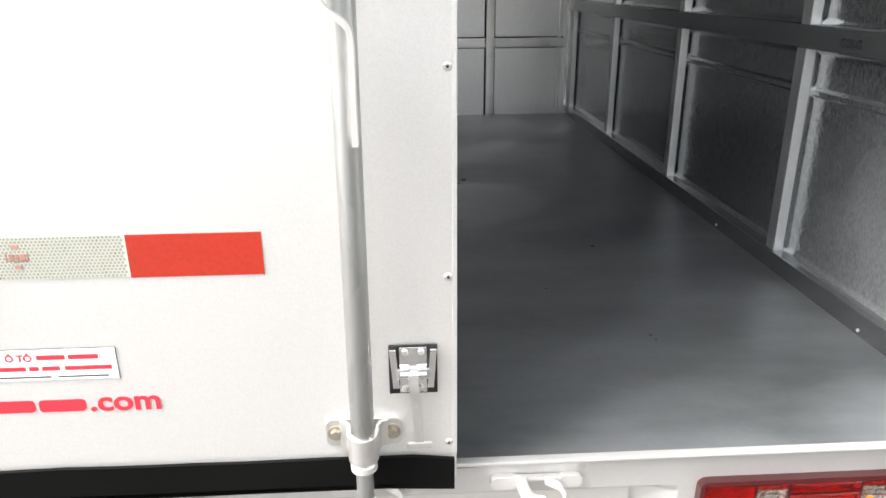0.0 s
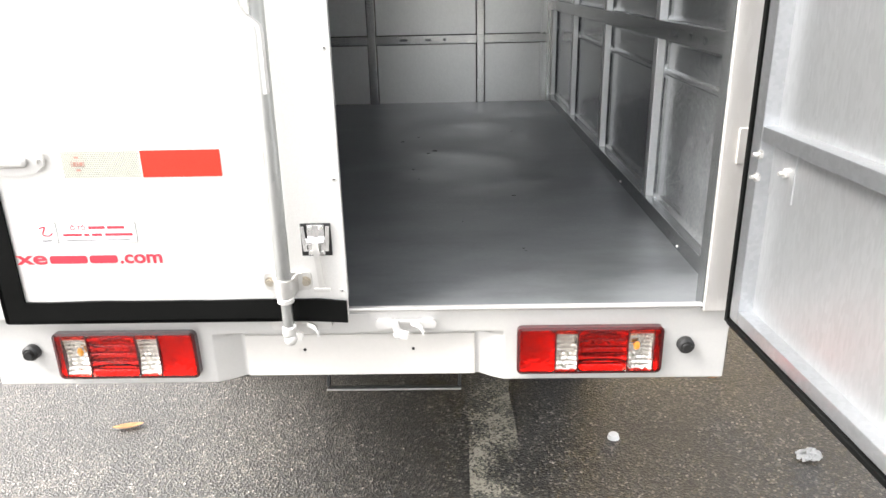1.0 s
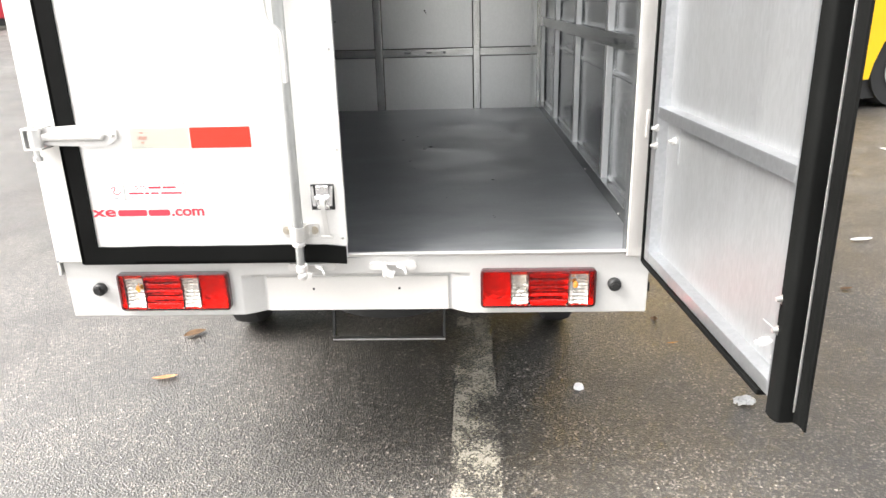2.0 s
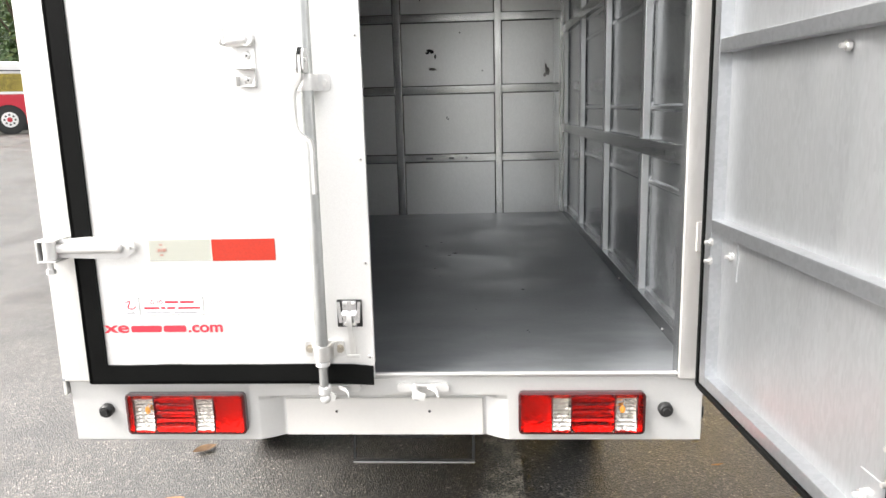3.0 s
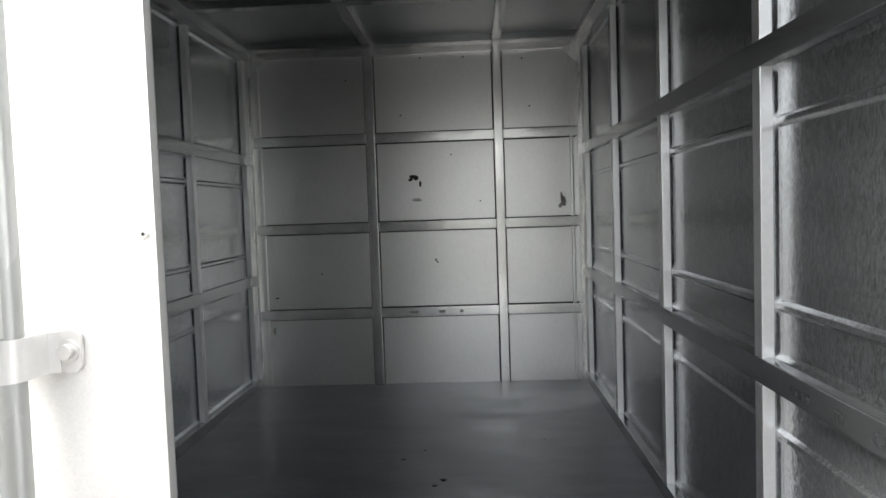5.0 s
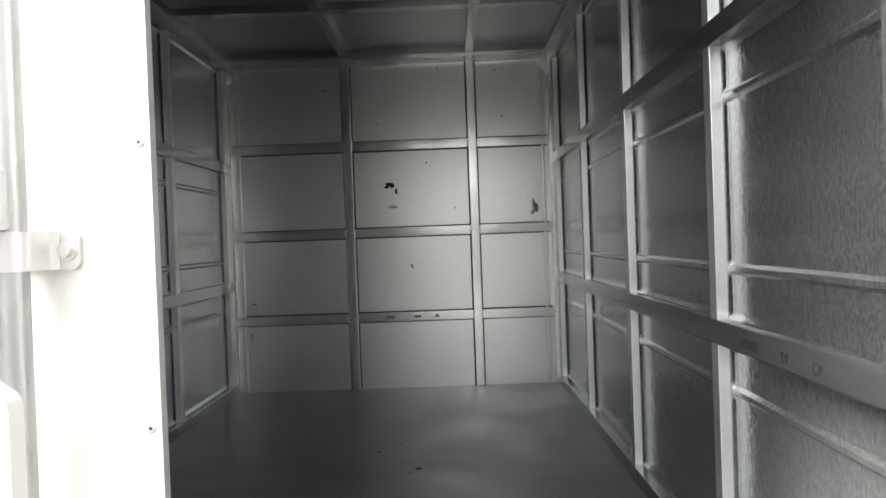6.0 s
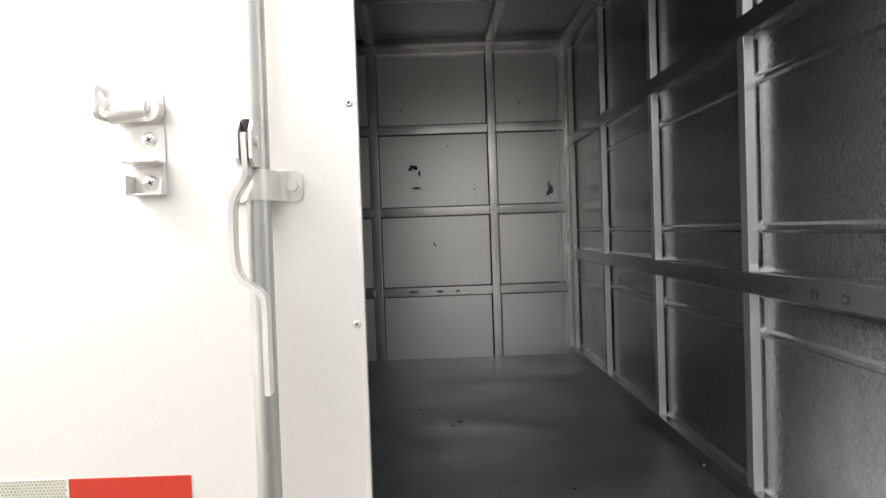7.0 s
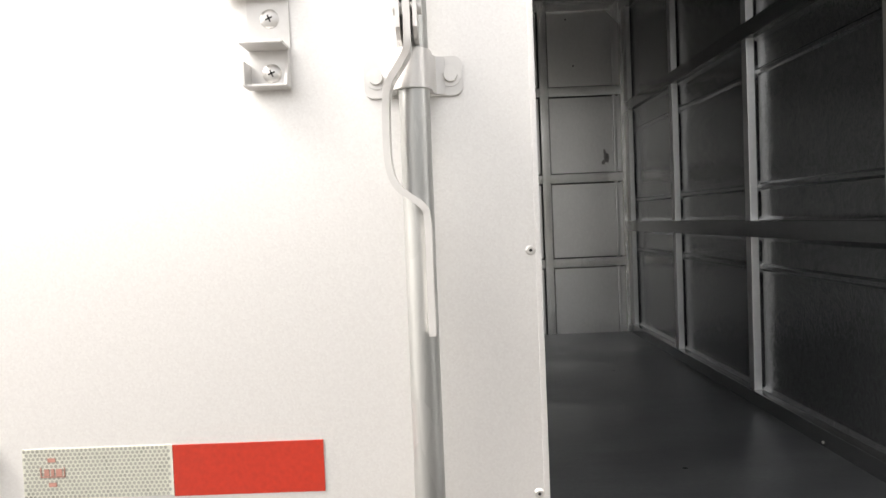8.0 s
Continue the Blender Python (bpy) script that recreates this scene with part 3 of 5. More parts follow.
def rear_end():
    # posts and header of the rear opening
    for x0, x1 in ((0.691, 0.762), (-0.833, -0.758)):
        tpart("rear_post", slab(x0, x1, 0.022, 0.05, 0.758, 2.42, 0.004, 3), POST_PAINT if x0 > 0 else LIT_POST_PAINT, None, "pale painted rear corner post")
    for x0, x1 in ((0.6885, 0.6908), (-0.7578, -0.7555)):
        tpart("post_return", slab(x0, x1, 0.025, 0.066, 0.765, 2.3, 0.0008), SHADED_BAR_ZINC, None, "dull galvanised return of the corner post")
    tpart("header", slab(-0.758, 0.691, 0.022, 0.05, 2.3, 2.42, 0.004), POST_PAINT)
    # outer skins
    global STAND
    STAND = VIEW_TURN
    for x0, x1 in ((-0.852, -0.849), (0.7685, 0.7725)):
        tpart("outer_skin", slab(x0, x1, 0.054, 2.8, 0.72, 2.42), DOOR_SKIN)
    STAND = Matrix.Identity(4)
    for x0, x1 in ((-0.842, -0.8335), (0.7625, 0.779)):
        tpart("corner_trim", slab(x0, x1, 0.028, 0.054, 0.72, 2.4, 0.002), LIT_POST_PAINT)
    # bumper beam with its stepped recess
    y0 = 0.02
    zb, zt, zr = 0.592, 0.775, 0.706
    bm = bmesh.new()
    xs = [-0.83, -0.345, -0.318, -0.29, 0.229, 0.256, 0.283, 0.757]
    depth = [0, 0, 0.012, 0.03, 0.03, 0.012, 0, 0]
    rows = [(zb, 1, 0.022), (zr - 0.006, 1, 0.02), (zr + 0.006, 0, 0.019), (zt - 0.012, 0, 0.014), (zt - 0.005, 0, 0.003)]
    grid = []
    for z, k, lean in rows:
        grid.append([bm.verts.new((x, y0 + lean + d * k, z)) for x, d in zip(xs, depth)])
    grid.append([bm.verts.new((x, y0 + 0.006, zt)) for x in xs])
    grid.append([bm.verts.new((x, y0 + 0.016, zt)) for x in xs])
    grid.insert(0, [bm.verts.new((x, y0 + d + 0.07, zb)) for x, d in zip(xs, depth)])
    for r0, r1 in zip(grid, grid[1:]):
        for k in range(len(xs) - 1):
            bm.faces.new((r0[k], r0[k + 1], r1[k + 1], r1[k]))
    for k in (0, -1):
        col = [g[k] for g in grid]
        bm.faces.new(col if k else col[::-1])
    bmesh.ops.recalc_face_normals(bm, faces=bm.faces[:])
    es = [e for e in bm.edges if len(e.link_faces) == 2 and e.calc_face_angle(0) > 0.25]
    bmesh.ops.bevel(bm, geom=es, offset=0.008, segments=3, affect='EDGES', profile=0.5, clamp_overlap=True)
    beam = tpart("bumper", bm, PAINT, None, "champagne grey painted bumper with a plate recess")
    tpart("plate_panel", slab(-0.282, 0.221, 0.064, 0.071, zb + 0.003, zr - 0.012, 0.0015), PLATE_PAINT, beam)
    tpart("sill_lip", slab(LEFT + 0.05, 0.69, 0.0195, 0.034, 0.7715, 0.777, 0.002), WHITE_STEEL, beam, "worn bare metal sill edge")
    for x in (-0.152, 0.086):
        tpart("screw_hole", rod(bmesh.new(), (x, 0.0625, 0.659), (x, 0.065, 0.659), 0.0035, seg=12), BLACK, beam)
    for x in (-0.739, 0.667):
        bm = rod(bmesh.new(), (x, 0.05, 0.676), (x, 0.027, 0.676), 0.0185, 0.0172, 24)
        rod(bm, (x, 0.027, 0.676), (x, 0.0235, 0.676), 0.0172, 0.0125, 24)
        rod(bm, (x, 0.0245, 0.675), (x, 0.016, 0.675), 0.0105, 0.0092, 20)
        tpart("rubber_plug", bm, BLACK, beam, "round black plug")
    tpart("side_buffer", slab(0.757, 0.768, 0.06, 0.083, 0.642, 0.672, 0.004), BLACK, beam)
    # keepers that hold the feet of the locking rods
    STAND = Matrix.Translation((0, 0.014, -0.004))
    for x in (-0.144, 0.075):
        bm = bmesh.new()
        for s0, s1 in ((-0.064, -0.026), (0.03, 0.064)):
            extrude(bm, rounded(x + s0, x + s1, 0.7315, 0.751, 0.0092), facing, 0.0105, 0.0215)
        box(bm, x - 0.045, x + 0.05, 0.012, 0.0215, 0.741, 0.75, 0.003)
        # hook that takes the foot of the rod, and the stop beside it
        strap(bm, soft([(x - 0.022, 0.014, 0.745), (x - 0.02, -0.002, 0.742), (x - 0.012, -0.012, 0.732), (x + 0.006, -0.013, 0.727)]), (0.25, 0, 1), 0.017, 0.008)
        ball(bm, (x - 0.014, -0.008, 0.726), 0.0105, (1.2, 0.8, 0.9), 12)
        strap(bm, soft([(x + 0.012, 0.012, 0.744), (x + 0.03, 0.002, 0.741), (x + 0.036, -0.004, 0.733), (x + 0.037, -0.004, 0.727)]), (0, 0.3, 1), 0.01, 0.006)
        tpart("rod_keeper", bm, WHITE_STEEL, beam, "pale cast steel keeper")
    STAND = Matrix.Identity(4)
    return beam


rear_end()


def tail_lamp(flip):
    """One lamp cluster; built for the right side and mirrored for the left."""
    global STAND
    STAND = Matrix.Translation((0, 0.02, -0.007)) @ (Matrix.Translation((2 * CX + 0.008, 0, 0)) @ Matrix.Diagonal((-1, 1, 1, 1)) if flip else Matrix.Identity(4))
    x0, x1, z0, z1 = 0.309, 0.617, 0.622, 0.732
    bm = bmesh.new()
    outer, inner = rounded(x0, x1, z0, z1, 0.012), rounded(x0 + 0.006, x1 - 0.006, z0 + 0.006, z1 - 0.006, 0.008)
    n = len(outer)
    a = [bm.verts.new((x, 0.022, z)) for x, z in outer]
    b = [bm.verts.new((x, 0.004, z)) for x, z in outer]
    c = [bm.verts.new((x, 0.002, z)) for x, z in inner]
    d = [bm.verts.new((x, 0.0196, z)) for x, z in inner]
    for r0, r1 in ((a, b), (b, c), (c, d)):
        for i in range(n):
            bm.faces.new((r0[i], r0[(i + 1) % n], r1[(i + 1) % n], r1[i]))
    bm.faces.new(d)
    bmesh.ops.recalc_face_normals(bm, faces=bm.faces[:])
    lamp = tpart("tail_lamp", bm, DARK_RED, None, "red and clear rear lamp cluster")
    w = x1 - x0 - 0.012
    at = lambda f: x0 + 0.006 + w * f
    lo, hi = z0 + 0.006, z1 - 0.006
    # ribs moulded on the middle red cover
    outline = [(0.004, lo)]
    for i in range(5):
        za, zc = lo + (hi - lo) * (i + 0.1) / 5, lo + (hi - lo) * (i + 0.84) / 5
        outline += [(0.0045, za - 0.001), (0.0025, za), (0.0008, za + 0.003), (0.0008, zc - 0.003), (0.0025, zc), (0.0045, zc + 0.001)]
    outline.append((0.004, hi))
    outline += [(0.0062, hi), (0.0062, lo)]
    # four fields: a bright faceted bowl, its bulb, and a red or clear cover
    for f0, f1, bulb in ((0.0, 0.25, RED_GLASS), (0.255, 0.41, CLEAR), (0.42, 0.765, None), (0.775, 0.95, AMBER), (0.955, 1.0, RED_GLASS)):
        bm = bmesh.new()
        xa, xb = at(f0), at(f1)
        nx, nz = (10, 20) if xb - xa < 0.09 else (22, 20)
        dish = []
        for i in range(nz + 1):
            row = []
            for k in range(nx + 1):
                u, v = 2 * k / nx - 1, 2 * i / nz - 1
                rim = max(0.0, (abs(u) - 0.8) / 0.2) ** 2
                dep = 0.0185 - 0.0105 * v * v - 0.003 * u * u - 0.003 * rim + (0.0 if bulb is RED_GLASS else 0.0004) * (-1) ** i + random.uniform(-0.0007, 0.0007) * (0.25 if bulb is None else 0.6 if bulb is RED_GLASS else 1.0)
                row.append(bm.verts.new((xa + (xb - xa) * k / nx, dep, lo + (hi - lo) * i / nz)))
            dish.append(row)
        for r0, r1 in zip(dish, dish[1:]):
            for k in range(nx):
                bm.faces.new((r0[k], r0[k + 1], r1[k + 1], r1[k]))
        bmesh.ops.triangulate(bm, faces=bm.faces[:])
        bmesh.ops.recalc_face_normals(bm, faces=bm.faces[:])
        tpart("reflector", bm, BOWL, lamp, "bright faceted reflector", 4)
        if bulb is AMBER:
            tpart("bulb", ball(bmesh.new(), ((xa + xb) / 2 - 0.008, 0.0085, lo + 0.058), 0.0058, (1.2, 0.5, 1.8), 14), AMBER, lamp, "amber bulb")
        if bulb is None:
            cover = extrude(bmesh.new(), outline, lambda a, b, t: (t, a, b), xa, xb)
            ob = tpart("red_lens", cover, RED_GLASS, lamp, "ribbed red lens")
        elif bulb is RED_GLASS:
            ob = tpart("red_lens", slab(xa, xb, 0.0015, 0.004, lo, hi, 0.001), RED_GLASS, lamp, "red lens")
        else:
            ob = tpart("clear_lens", slab(xa, xb, 0.0015, 0.004, lo, hi, 0.001), CLEAR, lamp, "clear lens")
        ob.visible_shadow = False
    for i in range(1, 5):
        zg = lo + (hi - lo) * (i - 0.03) / 5
        tpart("rib_gap", slab(at(0.425), at(0.76), 0.0066, 0.0085, zg - 0.0022, zg + 0.0022), DARK_RED, lamp)
    for f0, f1 in ((0.255, 0.41), (0.775, 0.95)):
        for za, zb in ((lo - 0.0005, lo + 0.004), (hi - 0.008, hi + 0.0005)):
            tpart("lens_edge", slab(at(f0), at(f1), 0.0008, 0.0016, za, zb), RED_GLASS, lamp)
    # moulded edges between the fields
    for f in (0.2525, 0.415, 0.77, 0.9525):
        tpart("lens_edge", slab(at(f) - 0.0012, at(f) + 0.0012, 0.0012, 0.015, lo, hi), DARK_RED, lamp)
    STAND = Matrix.Identity(4)


tail_lamp(False)
tail_lamp(True)

# ---- truck: doors ----
DOOR_L, DOOR_R, DOOR_B, DOOR_T = -0.749, -0.038, 0.764, 2.305


def honeycomb(x0, x1, z0, z1, pitch):
    """Flat six-sided cells over a strip of tape, with thin gaps between."""
    bm = bmesh.new()
    r, rise = pitch * 0.41, pitch * 0.866
    for i in range(int((z1 - z0 - pitch) / rise) + 1):
        cx = x0 + pitch * (0.55 + 0.5 * (i % 2))
        while cx + pitch * 0.5 < x1:
            cz = z0 + pitch * 0.6 + i * rise
            bm.faces.new([bm.verts.new((cx + r * math.sin(k * math.pi / 3), -0.0015, cz + r * math.cos(k * math.pi / 3))) for k in range(6)])
            cx += pitch
    bmesh.ops.recalc_face_normals(bm, faces=bm.faces[:])
    return bm


def cargo_door(right):
    """A rear door as the closed one stands; the other is mirrored and swung out."""
    global STAND
    if right:
        mirror = Matrix.Translation((2 * CX, 0, 0)) @ Matrix.Diagonal((-1, 1, 1, 1))
        pin = Matrix.Translation((0.716, -0.027, 0))
        STAND = pin @ Matrix.Rotation(radians(94.2), 4, 'Z') @ Matrix.Translation((-0.684, -0.038, 0)) @ mirror
    else:
        STAND = Matrix.Identity(4)
    door = tpart("cargo_door", slab(DOOR_L + 0.008, DOOR_R, 0.0, 0.004, DOOR_B + 0.01, DOOR_T, 0.0012), DOOR_SKIN, None,
                 "swung-open galvanised door with a rubber edge" if right else "closed pale galvanised door with a rubber edge")
    # inner sheet and tubes
    tpart("inner_sheet", slab(DOOR_L + 0.012, DOOR_R - 0.006, 0.0045, 0.007, DOOR_B + 0.014, DOOR_T - 0.006), INNER_DOOR, door, "dull galvanised inner sheet")
    for x0, x1 in ((DOOR_L + (0.005 if right else 0.01), DOOR_L + 0.038), (DOOR_R - 0.036, DOOR_R - 0.008)):
        tpart("stile", slab(x0, x1, 0.004, 0.035, DOOR_B + 0.012, DOOR_T - 0.004, 0.003), DOOR_BAR, door)
    for z0, z1 in ((DOOR_B + 0.012, DOOR_B + 0.04), (1.134, 1.162), (1.511, 1.539), (1.91, 1.938), (DOOR_T - 0.04, DOOR_T - 0.004)):
        tpart("rail", slab(DOOR_L + 0.038, DOOR_R - 0.036, 0.004, 0.0345, z0, z1, 0.003), DOOR_BAR, door)
    # rubber round the edge
    sw = 0.047
    y_out, y_in = -0.006, 0.038

    def lip(outline):
        return extrude(bmesh.new(), outline, facing, y_out, -0.0005)
    tpart("rubber_seal", lip([(DOOR_L, DOOR_B), (DOOR_L + sw, DOOR_B + sw), (DOOR_L + sw, DOOR_T - sw), (DOOR_L, DOOR_T)]), RUBBER, door, "black rubber seal")
    wave = [(DOOR_L + (DOOR_R - 0.003 - DOOR_L) * k / 24, DOOR_B + 0.003 * noise.noise((k * 0.35, 2, 1)) - 0.007 * max(0, (k - 19) / 5) ** 1.5) for k in range(25)]
    top = [(DOOR_R - 0.003, DOOR_B + sw - 0.006)] + [(DOOR_L + sw + (DOOR_R - DOOR_L - sw) * (1 - k / 12), DOOR_B + sw + 0.0015 * noise.noise((k * 0.5, 5, 1))) for k in range(1, 13)]
    tpart("rubber_seal", lip(wave + top), RUBBER, door, "black rubber seal")
    tpart("rubber_seal", slab(DOOR_L - (0.009 if right else 0.003), DOOR_L + (0.003 if right else 0.009), y_out, y_in, DOOR_B, DOOR_T, 0.002), RUBBER, door)
    tpart("rubber_seal", slab(DOOR_L, DOOR_R - 0.06, y_out, y_in, DOOR_B - 0.003, DOOR_B + 0.009, 0.003), RUBBER, door)
    if right:
        # hollow seal round the free edge, with a lip that laps over the other door
        prof = [(0.0, 0.0), (0.0, 0.034), (-0.014, 0.036), (-0.014, 0.041), (0.004, 0.0425), (0.014, 0.039), (0.018, 0.033), (0.018, 0.012), (0.024, 0.008), (0.034, 0.006), (0.043, 0.0075), (0.045, 0.004), (0.034, -0.002), (0.016, -0.005), (0.0, -0.005)]
        bm = bmesh.new()
        rows = []
        for k in range(32):
            z = DOOR_B - 0.008 + (DOOR_T - DOOR_B + 0.008) * k / 31
            sway = 0.003 * noise.noise((k * 0.4, 3, 8)) + (0.006 if k == 0 else 0)
            rows.append([bm.verts.new((DOOR_R - 0.004 + a + sway * max(0, a / 0.06), b + sway * 0.5 * max(0, a / 0.06), z)) for a, b in prof])
        for r0, r1 in zip(rows, rows[1:]):
            for m in range(len(prof)):
                bm.faces.new((r0[m], r0[(m + 1) % len(prof)], r1[(m + 1) % len(prof)], r1[m]))
        bm.faces.new(rows[0][::-1])
        bm.faces.new(rows[-1])
        bmesh.ops.recalc_face_normals(bm, faces=bm.faces[:])
        tpart("rubber_seal", bm, RUBBER, door, "black hollow rubber seal with a lip", 50)
        tpart("rubber_trim", slab(DOOR_R + 0.0135, DOOR_R + 0.0155, 0.0105, 0.0145, DOOR_B + 0.01, DOOR_T, 0.0008), STEEL, door, "thin bright bead in the seal")
    else:
        tpart("edge_strip", slab(DOOR_R - 0.005, DOOR_R + 0.0006, -0.0012, 0.012, DOOR_B + sw, DOOR_T, 0.0006), DOOR_SKIN, door)
    # rivets down the meeting edge
    y_rivet = -0.0003
    for z in (0.828, 1.06, 1.303, 1.576, 1.846, 2.116):
        bm = rod(bmesh.new(), (-0.048, y_rivet, z), (-0.048, y_rivet - 0.0025, z), 0.0052, 0.0035, 14)
        hole = rod(bmesh.new(), (-0.048, y_rivet - 0.0024, z), (-0.048, y_rivet - 0.0028, z), 0.0017, seg=8)
        tpart("rivet", bm, STEEL, door)
        tpart("rivet_core", hole, BLACK, door)
    # locking rod
    rx, ry = -0.156, -0.036
    bm = rod(bmesh.new(), (rx + 0.004, ry, 2.28), (rx, ry, 0.83), 0.0145, seg=28)
    tpart("lock_rod", bm, TUBE_ZINC, door, "galvanised tube")
    tpart("rod_end", rod(bmesh.new(), (rx, ry, 0.835), (rx, ry, 0.735), 0.0108, seg=20), TUBE_ZINC, door, "thinner galvanised rod end")
    bm = rod(bmesh.new(), (rx, ry, 0.8315), (rx, ry, 0.828), 0.0135, 0.0166, 24)
    rod(bm, (rx, ry, 0.828), (rx, ry, 0.82), 0.0166, 0.0166, 24)
    rod(bm, (rx, ry, 0.82), (rx, ry, 0.8175), 0.0166, 0.013, 24)
    tpart("rod_collar", bm, WHITE_STEEL, door, "pale steel collar")
    bm = rod(bmesh.new(), (rx, ry, 0.767), (rx, ry, 0.764), 0.0118, 0.0132, 24)
    rod(bm, (rx, ry, 0.764), (rx, ry, 0.75), 0.0132, 0.0135, 24)
    rod(bm, (rx, ry, 0.75), (rx, ry, 0.746), 0.0135, 0.0115, 24)
    ball(bm, (rx + 0.002, ry, 0.737), 0.0128, (1.05, 1, 1.05), 18)
    ball(bm, (rx + 0.009, ry + 0.004, 0.76), 0.0085, (0.9, 1, 1.5), 12)
    tpart("rod_foot", bm, WHITE_STEEL, door, "pale cast steel rod foot")

    def clamp(z, wide, material, drop):
        bm = bmesh.new()
        extrude(bm, rounded(rx - wide / 2, rx + wide / 2, z - 0.019, z + 0.019, 0.009), facing, -0.005, -0.0006)
        tpart("clamp_plate", bm, material, door)
        arc = [(rx + 0.017 * math.cos(a), ry + 0.004 - 0.02 * math.sin(a), z) for a in np.linspace(0, math.pi, 13)]
        bm = strap(bmesh.new(), [(rx + 0.03, -0.006, z), (rx + 0.021, -0.009, z), (rx + 0.0175, -0.018, z)] + arc + [(rx - 0.0175, -0.018, z), (rx - 0.021, -0.009, z), (rx - 0.03, -0.006, z)], (0, 0, 1), 0.036, 0.004)
        tpart("clamp_band", bm, material, door)
        for s in (-1, 1):
            x = rx + s * (wide / 2 - 0.012)
            bm = rod(bmesh.new(), (x, -0.005, z), (x, -0.0065, z), 0.0105, seg=20)
            rod(bm, (x, -0.006, z), (x, -0.012, z), 0.0068, 0.0064, 6 if drop else 18)
            tpart("clamp_bolt", bm, BRASSY if drop else STEEL, door)

    clamp(0.851, 0.096, STEEL, True)
    clamp(1.476, 0.096, WHITE_STEEL, False)
    clamp(2.1, 0.096, WHITE_STEEL, False)
    # handle hub and swing handle
    bm = bmesh.new()
    for s in (-1, 1):
        x = rx + s * 0.0075
        extrude(bm, [(-0.03, 1.498), (-0.078, 1.494), (-0.088, 1.503), (-0.088, 1.534), (-0.078, 1.546), (-0.03, 1.548)], lambda a, b, t: (t, a, b), x - 0.0018, x + 0.0018)
    box(bm, rx - 0.009, rx + 0.009, -0.05, -0.028, 1.497, 1.548, 0.002)
    rod(bm, (rx - 0.012, -0.072, 1.523), (rx + 0.013, -0.072, 1.523), 0.006, seg=14)
    tpart("handle_hub", bm, WHITE_STEEL, door, "forked steel hub")
    # shade in the fork's gap, filled in with a black block
    tpart("fork_gap_shade", slab(rx - 0.0052, rx + 0.0052, -0.078, -0.048, 1.53, 1.549, 0.003), BLACK, door, "black block standing in for the dark gap in the fork")
    path = soft([(rx, -0.078, 1.532), (rx, -0.076, 1.49), (rx - 0.006, -0.07, 1.477), (rx - 0.02, -0.063, 1.455), (rx - 0.023, -0.06, 1.42), (rx - 0.022, -0.059, 1.385), (rx - 0.014, -0.059, 1.366), (rx + 0.006, -0.0585, 1.35), (rx + 0.0105, -0.058, 1.335), (rx + 0.0105, -0.0575, 1.29), (rx + 0.0105, -0.057, 1.232)], 5)
    bm = strap(bmesh.new(), path, (0, 1, 0), 0.022, 0.0062)
    tpart("swing_handle", bm, WHITE_STEEL, door, "cranked flat steel handle")
    up, STAND = STAND, STAND @ Matrix.Translation((0, 0, -0.004))
    # catch plate with its flip-over hasp
    bm = extrude(bmesh.new(), rounded(-0.316, -0.275, 1.475, 1.6, 0.004), facing, -0.003, -0.0006)
    tpart("catch_plate", bm, WHITE_STEEL, door)
    bm = bmesh.new()
    box(bm, -0.317, -0.276, -0.034, -0.003, 1.5125, 1.5155, 0.0008)
    box(bm, -0.317, -0.276, -0.024, -0.003, 1.474, 1.4765, 0.0008)
    extrude(bm, [(-0.003, 1.475), (-0.024, 1.475), (-0.008, 1.512), (-0.003, 1.512)], lambda a, b, t: (t, a, b), -0.278, -0.2755)
    extrude(bm, [(-0.003, 1.475), (-0.028, 1.475), (-0.028, 1.498), (-0.003, 1.498)], lambda a, b, t: (t, a, b), -0.317, -0.3145)
    tpart("catch_bracket", bm, WHITE_STEEL, door)
    bm = bmesh.new()
    rod(bm, (-0.289, -0.003, 1.578), (-0.289, -0.0215, 1.578), 0.0155, 0.0155, 24)
    rod(bm, (-0.289, -0.018, 1.578), (-0.289, -0.0235, 1.578), 0.006, 0.005, 16)
    rod(bm, (-0.336, -0.0145, 1.5725), (-0.289, -0.0135, 1.5775), 0.0112, 0.0142, 18)
    tpart("hasp_arm", bm, WHITE_STEEL, door)
    tab = bmesh.new()
    loops = [rounded(-0.052, -0.012, 1.5635, 1.603, 0.008)]
    loops += [[(-0.032 + 0.0105 * math.cos(q), zc + 0.0062 * math.sin(q)) for q in np.linspace(0, 2 * math.pi, 15)[:-1]] for zc in (1.574, 1.5925)]
    es = []
    for lp in loops:
        vs = [tab.verts.new((-0.3385, a0, b0)) for a0, b0 in lp]
        es += [tab.edges.new((vs[k], vs[(k + 1) % len(vs)])) for k in range(len(vs))]
    bmesh.ops.triangle_fill(tab, edges=es, use_beauty=True)
    bmesh.ops.solidify(tab, geom=tab.faces[:], thickness=0.003)
    bmesh.ops.recalc_face_normals(tab, faces=tab.faces[:])
    tpart("hasp_tab", tab, STEEL, door, "steel tab with two holes")
    for z in (1.543, 1.49):
        bm = ball(bmesh.new(), (-0.294, -0.003, z), 0.0095, (1, 0.32, 1), 18)
        tpart("screw_head", bm, STEEL, door)
        cross = bmesh.new()
        for a in (0.4, 0.4 + math.pi / 2):
            c, s = math.cos(a) * 0.0036, math.sin(a) * 0.0036
            strap(cross, [(-0.294 - c, -0.0061, z - s), (-0.294 + c, -0.0061, z + s)], (-s, 0, c), 0.0014, 0.0006)
        tpart("cross_slot", cross, BLACK, door)
    STAND = up
    # recessed toggle latch
    lx0, lx1, lz0, lz1 = -0.122, -0.062, 0.905, 0.972
